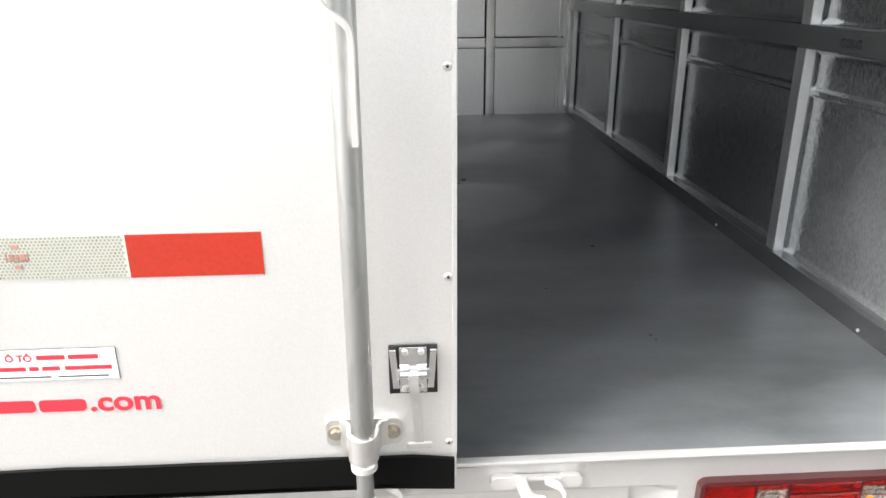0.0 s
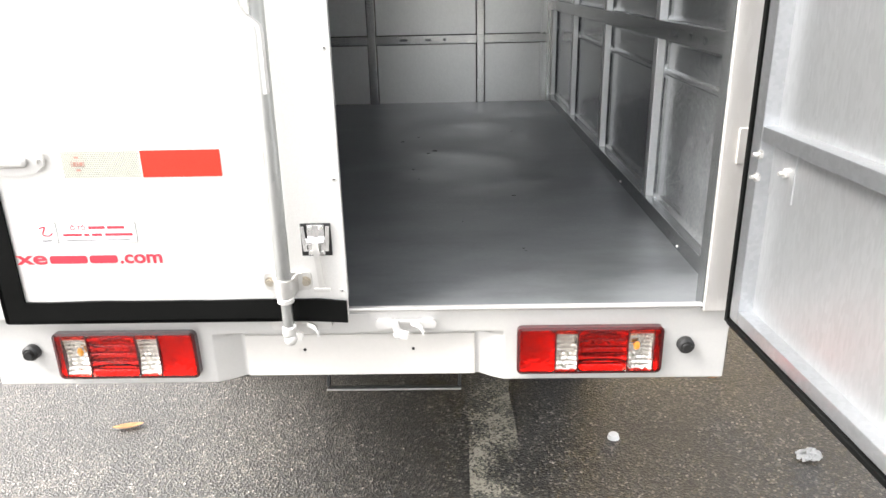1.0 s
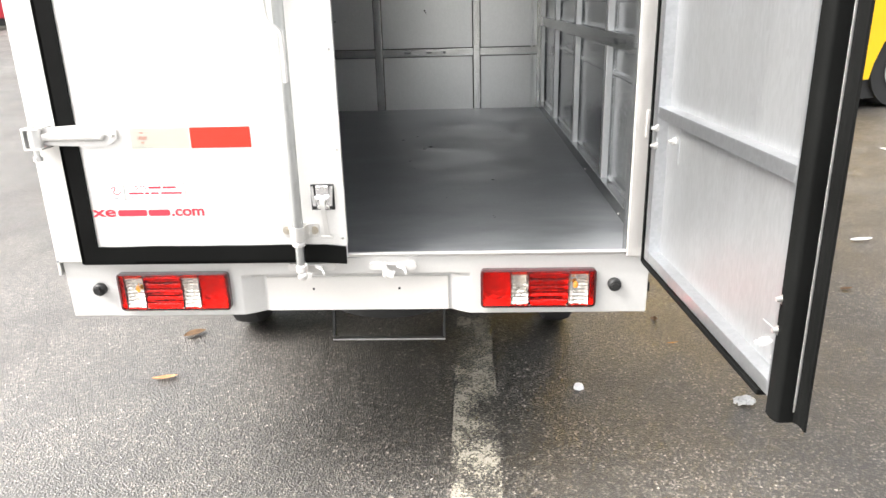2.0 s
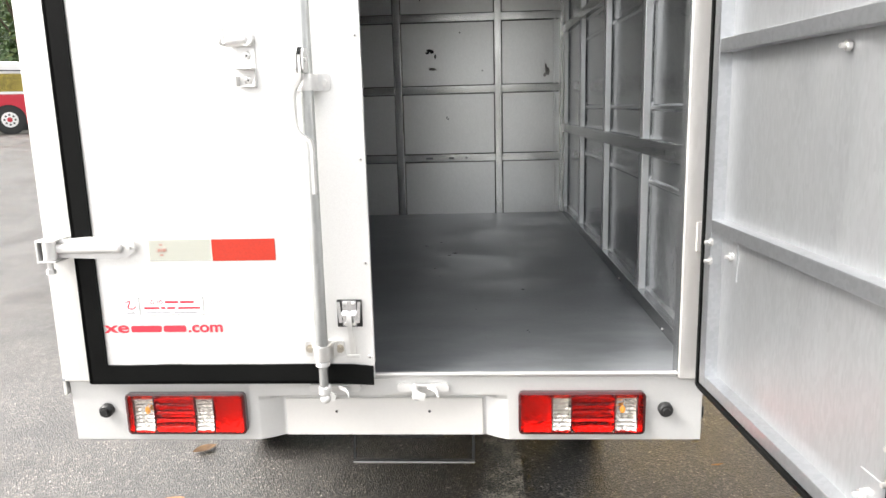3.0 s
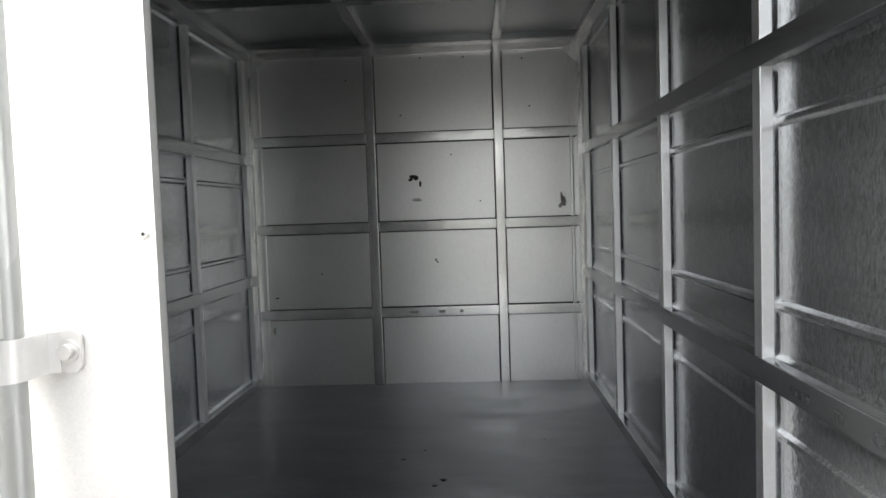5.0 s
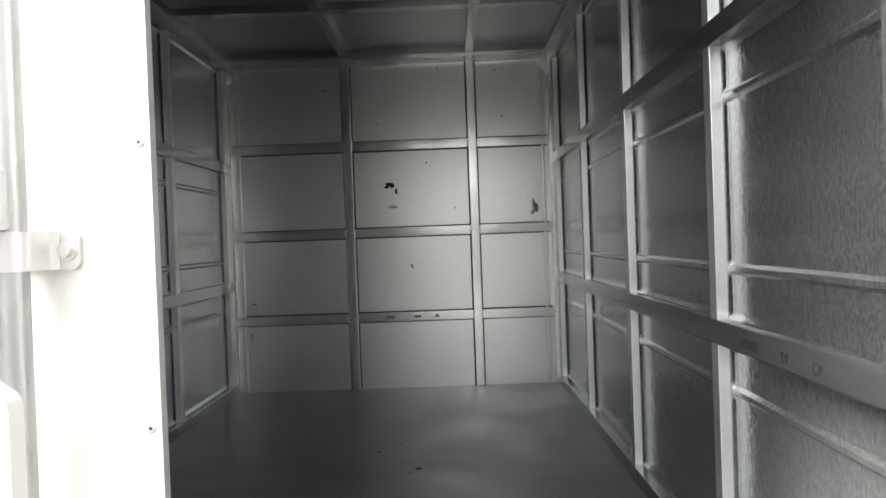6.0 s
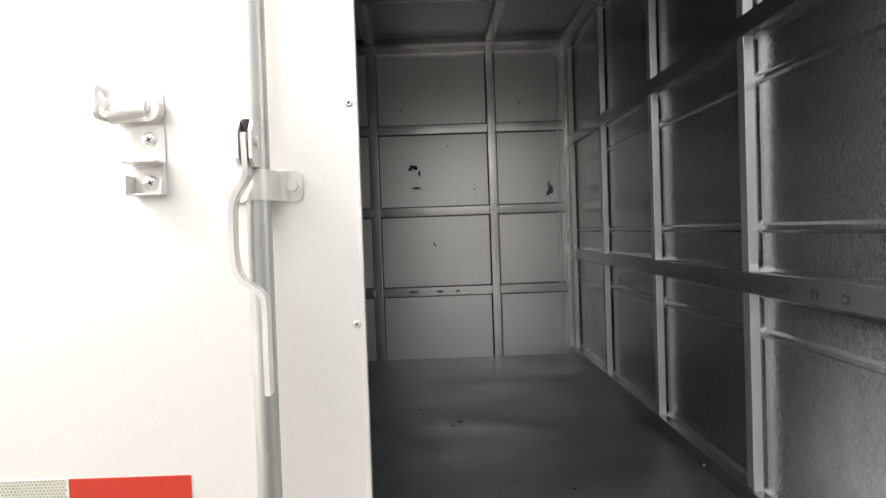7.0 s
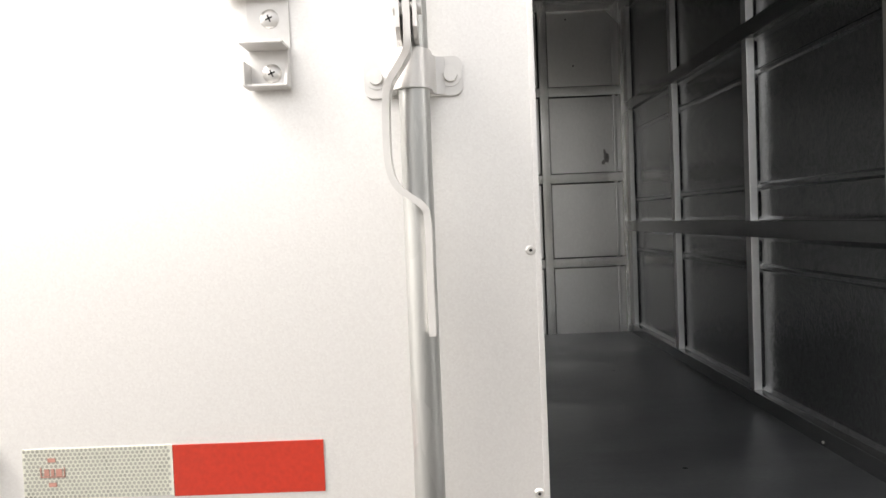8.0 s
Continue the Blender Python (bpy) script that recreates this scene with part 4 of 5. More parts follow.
    # the pocket is not sunk: a flat black plate gives its shade
    tpart("latch_pocket_shade", slab(lx0, lx1, -0.0042, -0.0008, lz0, lz1, 0.001), BLACK, door, "flat black plate, painted shade of the latch pocket")
    bm = slab(lx0 + 0.013, lx1 - 0.013, -0.006, -0.004, lz0 + 0.002, lz1 - 0.002, 0.0008)
    for s in (-1, 1):
        cx = (lx0 + lx1) / 2 + s * 0.021
        extrude(bm, [(cx - 0.004, lz0 + 0.012), (cx + 0.004, lz0 + 0.012), (cx + 0.004 + s * 0.004, lz1 - 0.003), (cx - 0.004 + s * 0.004, lz1 - 0.003)], facing, -0.012, -0.0038)
        box(bm, (lx0 + lx1) / 2 + s * 0.012 - 0.009, (lx0 + lx1) / 2 + s * 0.012 + 0.009, -0.014, -0.005, 0.928, 0.945, 0.004)
    rod(bm, (-0.108, -0.012, 0.936), (-0.076, -0.012, 0.936), 0.005, seg=14)
    tpart("toggle_latch", bm, CHROME, door, "bright plated toggle latch")
    for sx in (-0.102, -0.082):
        for sz in (0.913, 0.964):
            bm = ball(bmesh.new(), (sx, -0.0065, sz), 0.0045, (1, 0.5, 1), 12)
            tpart("latch_rivet", bm, STEEL, door)
    bm = strap(bmesh.new(), soft([(-0.092, -0.016, 0.937), (-0.091, -0.018, 0.915), (-0.088, -0.016, 0.88), (-0.086, -0.014, 0.838)]), (1, 0, 0), 0.012, 0.003)
    box(bm, -0.102, -0.07, -0.017, -0.012, 0.831, 0.839, 0.001)
    tpart("latch_lever", bm, STEEL, door)
    # reflective tape
    tz0, tz1 = 1.07, 1.122
    tpart("reflective_tape", slab(-0.567, -0.4145, -0.0012, -0.0002, tz0 + 0.001, tz1 + 0.0005), TAPE_WHITE, door, "silver-white honeycomb reflective tape")
    tpart("reflective_tape", slab(-0.414, -0.262, -0.0012, -0.0002, tz0, tz1), TAPE_RED, door, "red reflective tape")
    tagged(tpart("honeycomb", honeycomb(-0.5672, -0.4143, tz0 + 0.0008, tz1 + 0.0008, 0.0045), TAPE_CELL, door, "greyish honeycomb cells"), kind="stuff")
    for x0, x1, z0, z1 in ((-0.549, -0.524, 1.0935, 1.0945), (-0.549, -0.548, 1.0935, 1.1035), (-0.525, -0.524, 1.0935, 1.1035), (-0.545, -0.54, 1.095, 1.102), (-0.538, -0.535, 1.095, 1.102), (-0.533, -0.527, 1.095, 1.102), (-0.541, -0.533, 1.109, 1.113), (-0.541, -0.533, 1.084, 1.088)):
        tpart("tape_mark", slab(x0, x1, -0.0019, -0.0012, z0, z1), FADED_INK, door)
    # web address: its maker's name as plain bars
    if not right:
        for words, x0, x1 in (("xe", -0.701, -0.638), (".com", -0.49, -0.405)):
            printed(words, x0, x1, 0.893, 0.0195, door)
    for x0, x1 in ((-0.632, -0.556), (-0.551, -0.495)):
        bm = extrude(bmesh.new(), rounded(x0, x1, 0.8945, 0.911, 0.005), facing, -0.0012, -0.0002)
        tpart("printed_bar", bm, INK_RED, door, "red printed bar")
    # sticker
    for x0, x1 in ((-0.652, -0.606), (-0.6025, -0.4475)):
        tpart("sticker_edge", slab(x0, x1, -0.0008, -0.0002, 0.9385, 0.9815), INK_BLACK, door)
        tpart("sticker", slab(x0 + 0.0007, x1 - 0.0007, -0.0014, -0.0006, 0.9392, 0.9808), STICKER, door, "white sticker with red printing")
    arcs = bmesh.new()
    strap(arcs, soft([(-0.64, -0.0016, 0.969), (-0.628, -0.0016, 0.972), (-0.634, -0.0016, 0.957), (-0.622, -0.0016, 0.954), (-0.614, -0.0016, 0.96)]), (0, 1, 0), 0.0008, 0.003)
    tpart("emblem", arcs, INK_RED, door, "red swoosh emblem")
    if not right:
        m = Matrix(((1, 0, 0, -0.562), (0, 0, -1, -0.0017), (0, 1, 0, 0.9655), (0, 0, 0, 1)))
        lettering("lettering", "Ô TÔ", 0.0125, m, INK_RED, door, "red printed letters")
    for x0, x1, z0, z1, ink in ((-0.541, -0.508, 0.967, 0.973, INK_RED), (-0.504, -0.469, 0.967, 0.973, INK_RED), (-0.594, -0.556, 0.9525, 0.958, INK_RED), (-0.552, -0.541, 0.9525, 0.958, INK_RED), (-0.537, -0.516, 0.9525, 0.958, INK_RED), (-0.51, -0.455, 0.9525, 0.958, INK_RED), (-0.59, -0.528, 0.943, 0.9448, INK_BLACK), (-0.52, -0.46, 0.943, 0.9448, INK_BLACK), (-0.638, -0.618, 0.9425, 0.945, INK_BLACK)):
        tpart("printed_bar", slab(x0, x1, -0.0017, -0.0012, z0, z1), ink, door)
    # strap hinge
    swung = STAND
    hz = 1.106
    bm = bmesh.new()
    outline = [(-0.80, hz - 0.02), (-0.70, hz - 0.024), (-0.64, hz - 0.027), (-0.612, hz - 0.02), (-0.596, hz - 0.008), (-0.596, hz + 0.016), (-0.615, hz + 0.023), (-0.647, hz + 0.031), (-0.71, hz + 0.028), (-0.80, hz + 0.022)]
    extrude(bm, outline, facing, -0.0125, -0.0065)
    box(bm, -0.80, -0.624, -0.026, -0.010, hz - 0.01, hz + 0.013, 0.009, 4)
    tpart("strap_hinge", bm, WHITE_STEEL, door, "pale pressed steel strap hinge")
    bm = rod(bmesh.new(), (-0.608, -0.0125, hz + 0.002), (-0.608, -0.0145, hz + 0.002), 0.0075, 0.0075, 20)
    rod(bm, (-0.608, -0.0145, hz + 0.002), (-0.608, -0.02, hz + 0.002), 0.0052, 0.0048, 6)
    tpart("hinge_bolt", bm, STEEL, door, "small hexagon bolt on a washer")
    if right:
        STAND = Matrix.Identity(4)
        bm = slab(0.72, 0.74, 0.0165, 0.0218, 1.072, 1.14, 0.0015)
        tpart("hinge_bracket", bm, POST_PAINT, None, "small pale hinge bracket on the post")
        STAND = swung
    bm = rod(bmesh.new(), (-0.796, -0.026, hz - 0.022), (-0.796, -0.026, hz + 0.022), 0.0155, seg=24)
    rod(bm, (-0.796, -0.03, hz - 0.05), (-0.796, -0.03, hz + 0.032), 0.007, seg=16)
    rod(bm, (-0.796, -0.03, hz - 0.056), (-0.796, -0.03, hz - 0.045), 0.011, seg=6)
    box(bm, -0.816, -0.775, -0.042, 0.02, hz - 0.028, hz - 0.023, 0.001)
    box(bm, -0.816, -0.775, -0.042, 0.02, hz + 0.021, hz + 0.026, 0.001)
    box(bm, -0.82, -0.815, -0.042, 0.024, hz - 0.028, hz + 0.026, 0.001)
    if right:
        bm.free()
    else:
        tpart("hinge_knuckle", bm, WHITE_STEEL, door, "pale steel hinge bracket with its pin")
    # nuts and backing plates seen on the inner side
    if right:
        for x0, x1, z0, z1 in ((-0.711, -0.632, 1.04, 1.124), (-0.165, -0.075, 0.806, 0.872), (-0.16, -0.075, 1.455, 1.499)):
            tpart("backing_plate", slab(x0, x1, 0.0068, 0.0095, z0, z1, 0.0008), INNER_DOOR, door)
        for x, z in ((-0.703, 1.113), (-0.703, 1.072), (-0.655, 1.09), (-0.15, 0.835), (-0.09, 0.838), (-0.052, 0.905), (-0.052, 0.957), (-0.28, 1.49), (-0.147, 1.485), (-0.095, 1.485)):
            y = 0.0345 if x < -0.7 or x > -0.06 else 0.0095
            bm = rod(bmesh.new(), (x, y, z), (x, y + 0.007, z), 0.0085, 0.0085, 6)
            rod(bm, (x, y + 0.006, z), (x, y + 0.016, z), 0.004, 0.0038, 12)
            tpart("nut", bm, STEEL, door)
    STAND = Matrix.Identity(4)
    return door


cargo_door(False)
cargo_door(True)


# ---- truck: underside ----
def underside():
    for x in (-0.42, 0.33):
        tpart("chassis_rail", slab(x, x + 0.06, 0.45, 4.2, 0.56, 0.66, 0.006), CHASSIS)
    tpart("underfloor", slab(-0.8, 0.73, 0.08, 2.95, 0.66, 0.745, 0.004), CHASSIS)
    tpart("cross_member", slab(-0.75, 0.68, 0.12, 0.2, 0.625, 0.665, 0.006), CHASSIS)
    tpart("axle", rod(bmesh.new(), (-0.6, 1.33, 0.29), (0.53, 1.33, 0.29), 0.05), CHASSIS)
    tpart("axle_casing", ball(bmesh.new(), (-0.03, 1.33, 0.29), 0.13, (1, 1, 1), 20), CHASSIS)
    for x0 in (-0.812, 0.573):
        bm = bmesh.new()
        prof = [(0.17, 0), (0.175, 0.01), (0.255, 0.012), (0.282, 0.03), (0.29, 0.06), (0.29, 0.105), (0.282, 0.135), (0.255, 0.153), (0.175, 0.155), (0.17, 0.165)]
        n = 40
        rings = []
        for k in range(n):
            a = 2 * math.pi * k / n
            rings.append([bm.verts.new((x0 + b, 1.33 + (r - (0.008 if k % 2 and r > 0.28 else 0)) * math.cos(a), 0.291 + (r - (0.008 if k % 2 and r > 0.28 else 0)) * math.sin(a))) for r, b in prof])
        for k in range(n):
            r0, r1 = rings[k], rings[(k + 1) % n]
            for j in range(len(prof)):
                bm.faces.new((r0[j], r0[(j + 1) % len(prof)], r1[(j + 1) % len(prof)], r1[j]))
        bmesh.ops.recalc_face_normals(bm, faces=bm.faces[:])
        wh = tpart("wheel", bm, TYRE, None, "black treaded tyre")
        bm = rod(bmesh.new(), (x0 + 0.05, 1.33, 0.291), (x0 + 0.12, 1.33, 0.291), 0.172, seg=32)
        tpart("rim", bm, CHASSIS, wh)
    # spare wheel carrier under the tail
    bm = bmesh.new()
    rod(bm, (-0.02, 0.86, 0.33), (-0.02, 0.86, 0.47), 0.27, 0.27, 40)
    tpart("spare_wheel", bm, TYRE, None, "spare tyre slung under the floor")
    for pts in ([(-0.205, 0.62, 0.62), (-0.2, 0.51, 0.3)], [(0.19, 0.62, 0.62), (0.185, 0.51, 0.3)]):
        tpart("carrier", strap(bmesh.new(), pts, (0, 1, 0), 0.02, 0.008), CHASSIS, None, "dark spare wheel carrier bar")
    tpart("carrier", slab(-0.205, 0.19, 0.498, 0.518, 0.286, 0.293, 0.002), TUBE_ZINC, None, "dull grey cross bar under the tail")
    # added, unseen dark plates that keep side light off the ground between the wheels
    for x in (-0.75, 0.67):
        tpart("light_block_plate", slab(x, x + 0.012, 1.68, 2.9, 0.2, 0.665, 0.003), CHASSIS)
        tpart("light_block_plate", slab(x, x + 0.012, 0.62, 1.0, 0.5, 0.665, 0.003), CHASSIS)
    tpart("cab_rear", slab(-0.8, 0.73, 2.95, 4.6, 0.22, 1.85, 0.08, 3), PAINT, None, "truck cab")


underside()


# ---- litter on the ground ----
def leaf(x, y, length, width, turn, material, label, name="fallen_leaf", curl=0.25):
    bm = bmesh.new()
    n = 8
    rows = []
    for k in range(n + 1):
        t = k / n
        w = width / 2 * math.sin(math.pi * (0.04 + 0.94 * t)) ** 0.8
        zc = 0.008 + curl * length * (t - 0.45) ** 2
        rows.append([bm.verts.new((length * (t - 0.5), s * w, zc + abs(s) * w * 0.35)) for s in (-1, 0, 1)])
    for r0, r1 in zip(rows, rows[1:]):
        for j in range(2):
            bm.faces.new((r0[j], r0[j + 1], r1[j + 1], r1[j]))
    bmesh.ops.solidify(bm, geom=bm.faces[:], thickness=0.0012)
    ob = part(name, bm, material, None)
    ob.matrix_world = pose(x, y, ground_height(x, y), 0, 0, turn)
    return tagged(ob, label, "leaf", "litter on the asphalt")


leaf(-0.946, 0.738, 0.1, 0.032, 12, PALE_LEAF, "pale dry leaf on the asphalt")
leaf(-0.97, 1.14, 0.1, 0.06, 40, DRY_LEAF, "brown curled leaf on the asphalt")
leaf(2.58, 2.35, 0.14, 0.05, 8, PAPER, "white paper scrap on the asphalt", "paper_scrap")
leaf(1.13, 1.02, 0.05, 0.012, 10, PALE_LEAF, "pale stub on the asphalt", "litter_stub")
leaf(1.11, 1.26, 0.05, 0.03, 70, DRY_LEAF, "brown curled leaf on the asphalt")
leaf(2.13, 1.6, 0.07, 0.03, 15, DRY_LEAF, "brown curled leaf on the asphalt")
for k in range(34):
    ang, rad = random.uniform(-0.3, 1.5), random.uniform(3.0, 9.0)
    lx, ly = 0.6 + rad * math.cos(ang), 0.4 + rad * math.sin(ang)
    leaf(lx, ly, random.uniform(0.04, 0.1), random.uniform(0.015, 0.045), random.uniform(0, 360), random.choice((DRY_LEAF, DRY_LEAF, PALE_LEAF, PAPER)), "small leaf or scrap on the asphalt")


def crumple(x, y, wide, deep, high, seed):
    """A torn, crumpled piece of tissue: creased sheet with a ragged outline."""
    rnd = random.Random(seed)
    bm = bmesh.new()
    n = 9
    rows = []
    for i in range(n):
        row = []
        for j in range(n):
            u, v = 2 * i / (n - 1) - 1, 2 * j / (n - 1) - 1
            shrink = 1.0 - 0.28 * u * u * v * v
            lift = high * (0.25 + 0.75 * (1 - max(abs(u), abs(v)))) * rnd.uniform(0.25, 1.0) if max(abs(u), abs(v)) < 0.99 else rnd.uniform(0.0, 0.35) * high
            row.append(bm.verts.new((wide / 2 * u * shrink + rnd.uniform(-0.05, 0.05) * wide, deep / 2 * v * shrink + rnd.uniform(-0.05, 0.05) * deep, 0.004 + lift)))
        rows.append(row)
    for r0, r1 in zip(rows, rows[1:]):
        for j in range(n - 1):
            bm.faces.new((r0[j], r0[j + 1], r1[j + 1], r1[j]))
    bmesh.ops.solidify(bm, geom=bm.faces[:], thickness=0.001)
    ob = part("paper_scrap", bm, PAPER, None, smooth=20)
    ob.matrix_world = pose(x, y, ground_height(x, y), 0, 0, 15)
    return tagged(ob, "crumpled white tissue lying on the asphalt", "litter", "litter on the asphalt")


crumple(1.265, 0.55, 0.085, 0.06, 0.035, 4)
bm = rod(bmesh.new(), (0.685, 0.662, 0.0), (0.685, 0.662, 0.014), 0.02, 0.016, 18)
cap = part("bottle_cap", bm, PAPER, None)
tagged(cap, "white plastic cap lying on asphalt", "bottle cap", "litter on the asphalt")


# ---- buses and trees beyond ----
def yellow_bus():
    e = Vector((0.95, 0.31, 0)).normalized()
    ang = math.degrees(math.atan2(e.y, e.x))
    bus = thing("yellow_bus", "bright yellow parked bus", "bus")
    # local x along the side, local y away from the viewer
    bm = bmesh.new()
    side = [(-1.6, 0.36), (0.43, 0.37), (0.47, 0.55), (0.58, 0.8), (0.77, 0.97), (1.0, 1.03), (1.25, 0.96), (1.42, 0.78), (1.52, 0.5), (1.56, 0.37), (5.6, 0.36), (5.6, 2.9), (5.4, 3.05), (-1.4, 3.05), (-1.6, 2.9)]
    extrude(bm, side, facing, 0.0, 2.3)
    parts = [part("bus_body", bm, YELLOW, bus)]
    parts.append(part("underbody", slab(-1.4, 5.4, 0.12, 2.2, 0.12, 0.4), CHASSIS, bus))
    w = rod(bmesh.new(), (1.0, 0.08, 0.46), (1.0, 0.36, 0.46), 0.46, seg=36)
    wheel = part("wheel", w, TYRE, bus)
    part("rim", rod(bmesh.new(), (1.0, 0.06, 0.46), (1.0, 0.1, 0.46), 0.27, 0.24, 28), STEEL, wheel)
    part("seam", slab(-1.6, 5.6, -0.004, 0.0, 1.5, 1.51), BLACK, bus)
    hatch = part("hatch", slab(0.026, 0.28, -0.005, 0.0, 1.177, 1.377, 0.004), YELLOW, bus)
    for x0, x1, z0, z1 in ((0.02, 0.286, 1.17, 1.1745), (0.02, 0.286, 1.3795, 1.384), (0.02, 0.0245, 1.17, 1.384), (0.2815, 0.286, 1.17, 1.384)):
        part("hatch_gap", slab(x0, x1, -0.003, 0.0, z0, z1), coat("brown_gap", (0.3, 0.17, 0.01), 0.6), hatch)
    part("lock", rod(bmesh.new(), (0.235, -0.02, 1.28), (0.235, 0, 1.28), 0.014), CHASSIS, hatch)
    part("marker_lamp", slab(-0.085, 0.09, -0.02, 0.0, 0.845, 0.936, 0.012, 3), coat("amber_marker", (0.2, 0.035, 0.006), 0.2, 0.1, 20, 0, 0.02, 0.3), bus, "dark amber side marker")
    part("marker_lamp", slab(-0.1, 0.02, -0.02, 0.0, 0.615, 0.678, 0.008), coat("blue_marker", (0.008, 0.03, 0.12), 0.2, 0.1, 20, 0, 0.02, 0.3), bus, "blue side marker")
    ink = coat("brown_ink", (0.4, 0.2, 0.01), 0.5)
    arc = [(0.13 + 0.15 * math.cos(a), -0.002, 1.57 + 0.15 * math.sin(a)) for a in np.linspace(0.15, math.pi - 0.15, 14)]
    part("emblem", strap(bmesh.new(), arc, (0, 1, 0), 0.003, 0.022), ink, bus, "brown curved emblem")
    for x0, x1, z in ((0.0, 0.26, 1.555), (0.07, 0.19, 1.6), (0.09, 0.17, 1.64)):
        part("printed_bar", slab(x0, x1, -0.003, 0.0, z, z + 0.022), ink, bus)
    for k in range(6):
        part("window", slab(-1.3 + k * 1.12, -0.22 + k * 1.12, -0.006, 0.0, 1.83, 2.8, 0.004), BLACK, bus)
    bus.matrix_world = pose(4.72, 7.25, 0, 0, 0, ang)


yellow_bus()


def red_bus():
    bus = thing("red_white_bus", "red and white parked minibus with yellow curtains", "bus")
    L = 7.0
    part("bus_body", slab(-L, 0, 0, 2.1, 0.3, 1.35, 0.06, 3), BUS_RED, bus, "red lower body")
    part("roof", slab(-L, 0, 0.0, 2.1, 2.02, 2.45, 0.08, 3), BUS_WHITE, bus, "white roof")
    part("waist", slab(-L, 0.004, -0.006, 2.1, 1.33, 1.42, 0.01), BUS_WHITE, bus)
    part("roof_stripe", slab(-L, -0.002, -0.008, 0.0, 2.12, 2.16), CHASSIS, bus)
    part("pillars", slab(-0.16, -0.002, 0.0, 2.1, 1.4, 2.05, 0.02), CHASSIS, bus)
    for k in range(6):
        x1 = -0.17 - k * 1.12
        win = part("window", slab(x1 - 1.02, x1, 0.04, 0.06, 1.43, 2.03), CURTAIN, bus, "window with a yellow curtain")
        part("pane", slab(x1 - 1.02, x1, 0.015, 0.02, 1.43, 2.03), glass("bus_glass", (0.9, 0.92, 0.9)), win)
        part("pillar", slab(x1 - 1.1, x1 - 1.02, 0.0, 0.08, 1.4, 2.05), BUS_WHITE, bus)
    for x in (-0.95, -5.2):
        bm = bmesh.new()
        rod(bm, (x, -0.03, 0.45), (x, 0.25, 0.45), 0.45, 0.45, 36)
        wheel = part("wheel", bm, TYRE, bus)
        part("rim", rod(bmesh.new(), (x, -0.05, 0.45), (x, -0.02, 0.45), 0.26, 0.27, 28), BUS_WHITE, wheel)
        part("hub", rod(bmesh.new(), (x, -0.075, 0.45), (x, -0.045, 0.45), 0.07, 0.09, 20), BUS_RED, wheel)
        for k in range(8):
            a = 2 * math.pi * k / 8
            part("rim_hole", rod(bmesh.new(), (x + 0.17 * math.cos(a), -0.054, 0.45 + 0.17 * math.sin(a)), (x + 0.17 * math.cos(a), -0.045, 0.45 + 0.17 * math.sin(a)), 0.035, seg=10), BLACK, wheel)
        bm = bmesh.new()
        arch = [(x + 0.56 * math.cos(a), -0.012, 0.45 + 0.56 * math.sin(a)) for a in np.linspace(0.0, math.pi, 20)]
        strap(bm, arch, (0, 1, 0), 0.03, 0.06)
        part("wheel_arch", bm, BUS_RED, bus)
        # arch is not cut out: a black disc paints its hollow's shade
        part("arch_shade", rod(bmesh.new(), (x, -0.004, 0.45), (x, 0.02, 0.45), 0.52, seg=30), BLACK, bus)
    part("underbody", slab(-L + 0.2, -0.1, 0.1, 2.0, 0.08, 0.34), CHASSIS, bus)
    d = 30.0
    x, y = 0.218 - 0.5373 * d, -1.635 + 0.8431 * d
    bus.matrix_world = pose(x + 0.27, y + 0.17, ground_height(x, y) + 0.05, 0, 0, 32)


red_bus()


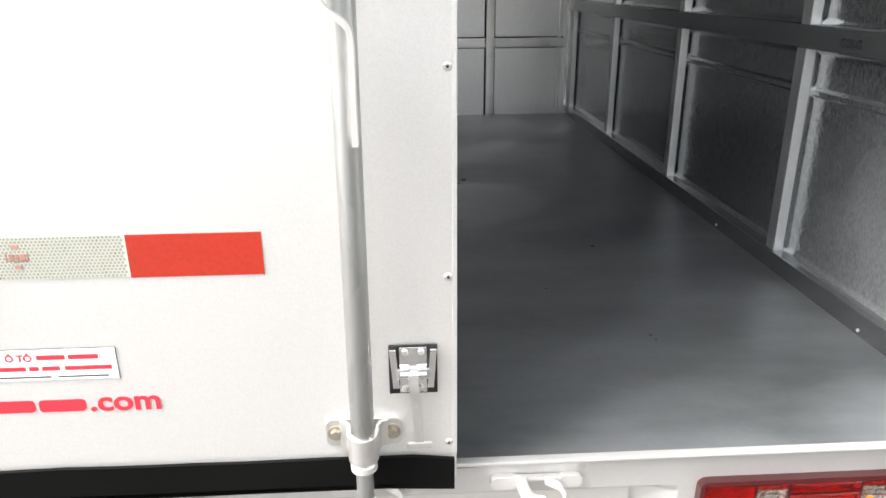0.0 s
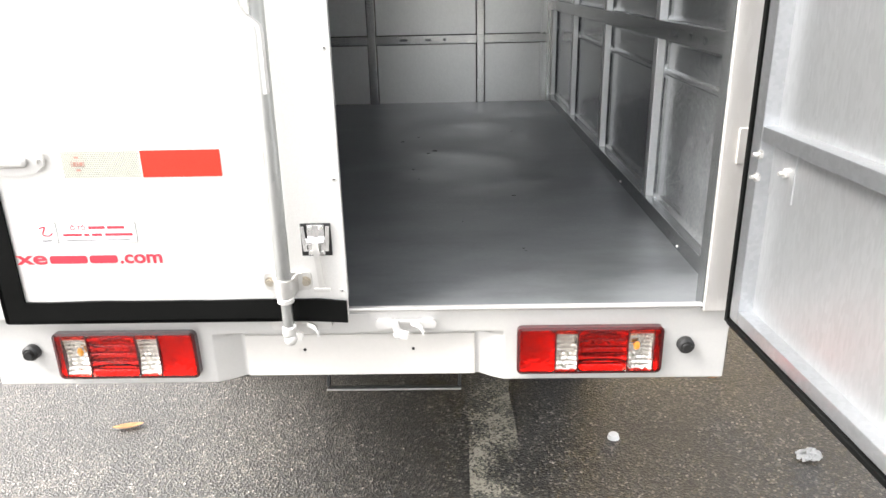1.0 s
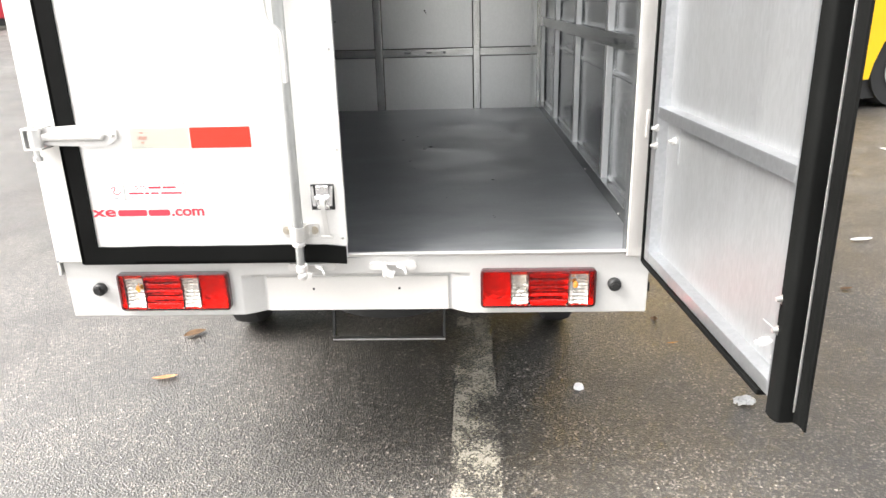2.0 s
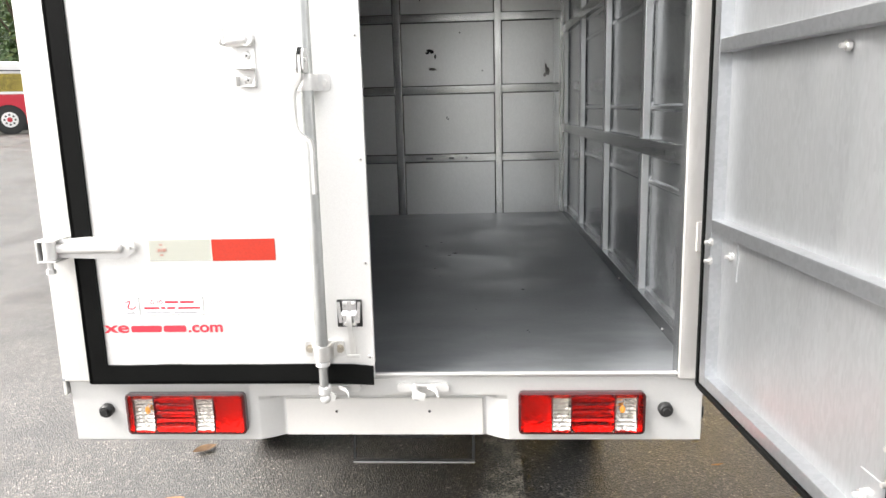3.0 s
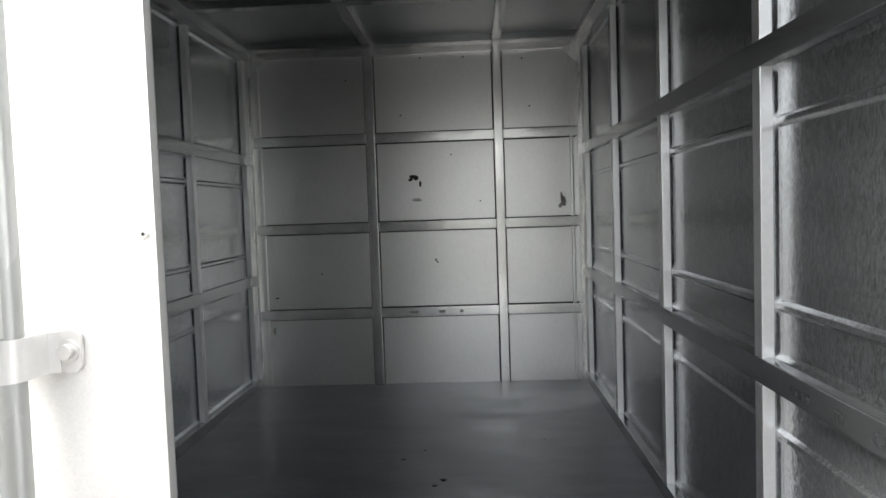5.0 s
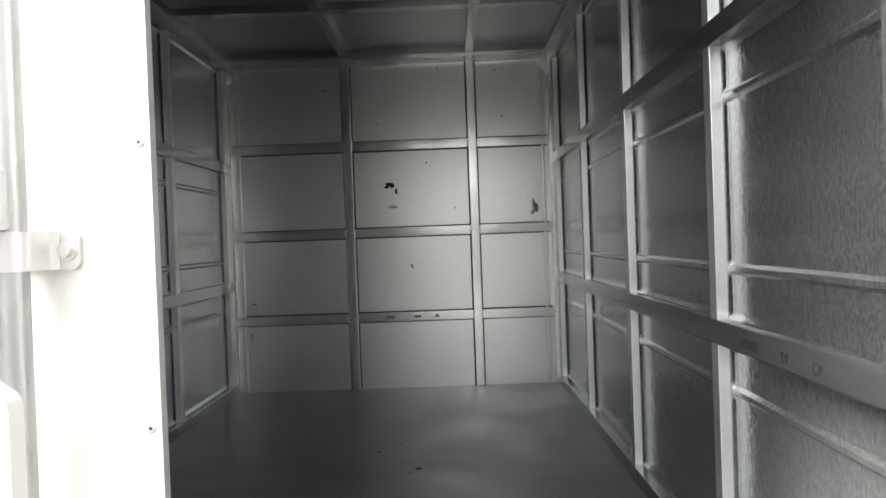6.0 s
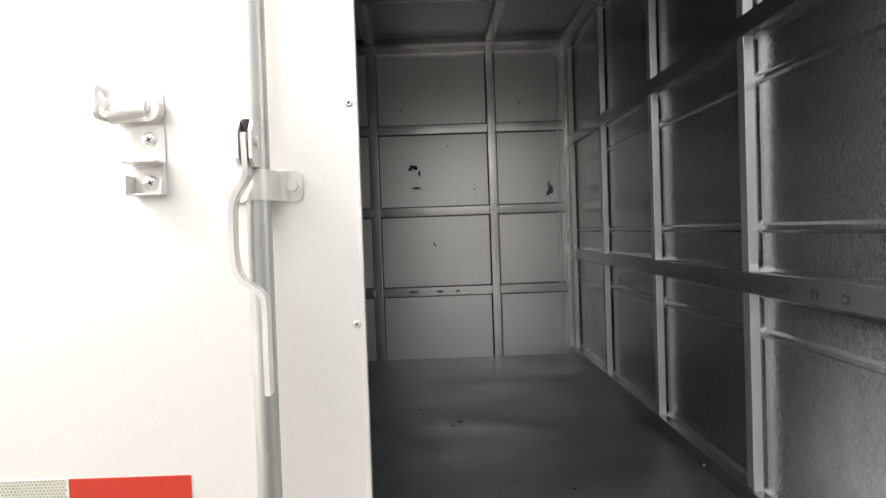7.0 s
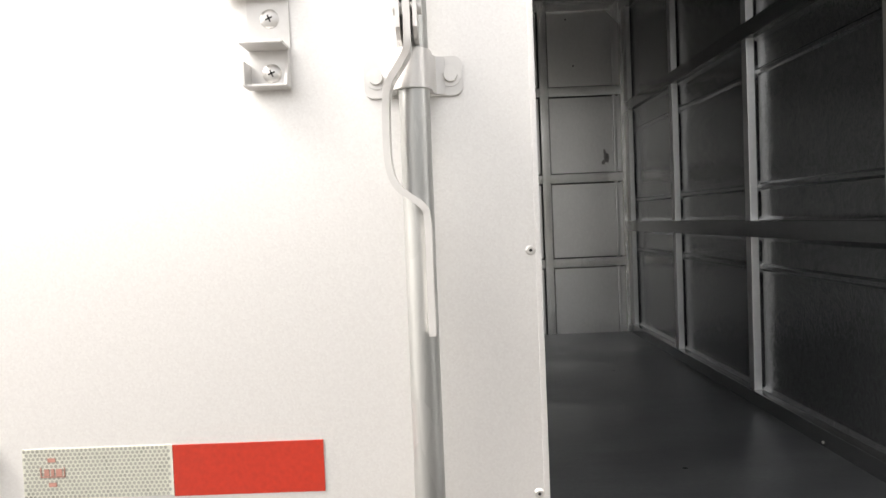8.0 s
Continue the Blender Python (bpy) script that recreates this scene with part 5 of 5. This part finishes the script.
def tree(x, y, height, spread, seed):
    rnd = random.Random(seed)
    t = thing("tree", "leafy green tree beyond the parking ground", "tree", group="trees behind the bus")
    bm = rod(bmesh.new(), (0, 0, 0), (0, 0, height * 0.45), 0.22, 0.14, 12)
    for k in range(6):
        a = rnd.uniform(0, 6.28)
        rod(bm, (0, 0, height * (0.25 + 0.03 * k)), (math.cos(a) * spread * 0.6, math.sin(a) * spread * 0.6, height * rnd.uniform(0.5, 0.8)), 0.1, 0.03, 8)
    part("trunk", bm, BARK, t)
    verts, faces = [], []
    clumps = [(rnd.gauss(0, spread * 0.45), rnd.gauss(0, spread * 0.45), height * rnd.uniform(0.15, 0.98), rnd.uniform(0.5, 1.0)) for _ in range(70)]
    for cx, cy, cz, r in clumps:
        for _ in range(70):
            v = Vector((rnd.gauss(0, 1), rnd.gauss(0, 1), rnd.gauss(0, 0.8)))
            p = Vector((cx, cy, cz)) + v.normalized() * r * rnd.uniform(0.5, 1.05)
            a = Vector((rnd.gauss(0, 1), rnd.gauss(0, 1), rnd.gauss(0, 0.6))).normalized() * rnd.uniform(0.1, 0.2)
            b = a.cross(v).normalized() * rnd.uniform(0.05, 0.1)
            k = len(verts)
            verts += [p - a, p + b, p + a, p - b]
            faces.append((k, k + 1, k + 2, k + 3))
    me = bpy.data.meshes.new("crown")
    me.from_pydata([tuple(v) for v in verts], [], faces)
    me.materials.append(LEAVES)
    crown = new("crown", me)
    crown.parent = t
    t.matrix_world = pose(x, y, ground_height(x, y))


for k, (tx, ty, th) in enumerate(((-24.5, 30.5, 8.5), (-21.0, 33.0, 9.5), (-28.5, 27.5, 8.0), (-18.0, 36.0, 9.0), (-32, 24, 9))):
    tree(tx, ty, th, 2.8, 11 + k)


def tree_line():
    """Far woods behind the bus; the unseen ring is added to cut low light."""
    bm = bmesh.new()
    n = 240
    levels = (0.0, 0.18, 0.4, 0.62, 0.82, 1.0)
    rings = []
    for f in levels:
        row = []
        for k in range(n):
            a = 2 * math.pi * k / n
            top = 1.5 + 8.5 * step(0.72, 0.93, math.cos(a - 2.14)) + 0.9 * noise.noise((3 * math.cos(a), 3 * math.sin(a), 1.5)) + 0.5 * noise.noise((14 * math.cos(a), 14 * math.sin(a), 4.0))
            rad = 44 + 2.5 * noise.noise((9 * math.cos(a), 9 * math.sin(a), 6 * f)) + 1.2 * noise.noise((31 * math.cos(a), 31 * math.sin(a), 15 * f)) + 2.5 * f
            row.append(bm.verts.new((rad * math.cos(a), rad * math.sin(a), -0.2 + (top + 0.2) * f)))
        rings.append(row)
    for r0, r1 in zip(rings, rings[1:]):
        for k in range(n):
            bm.faces.new((r0[k], r0[(k + 1) % n], r1[(k + 1) % n], r1[k]))
    ob = part("added_woods", bm, WOODS, None)
    tagged(ob, "dark green belt of far trees, mostly added out of view", "woods", kind="stuff")


tree_line()
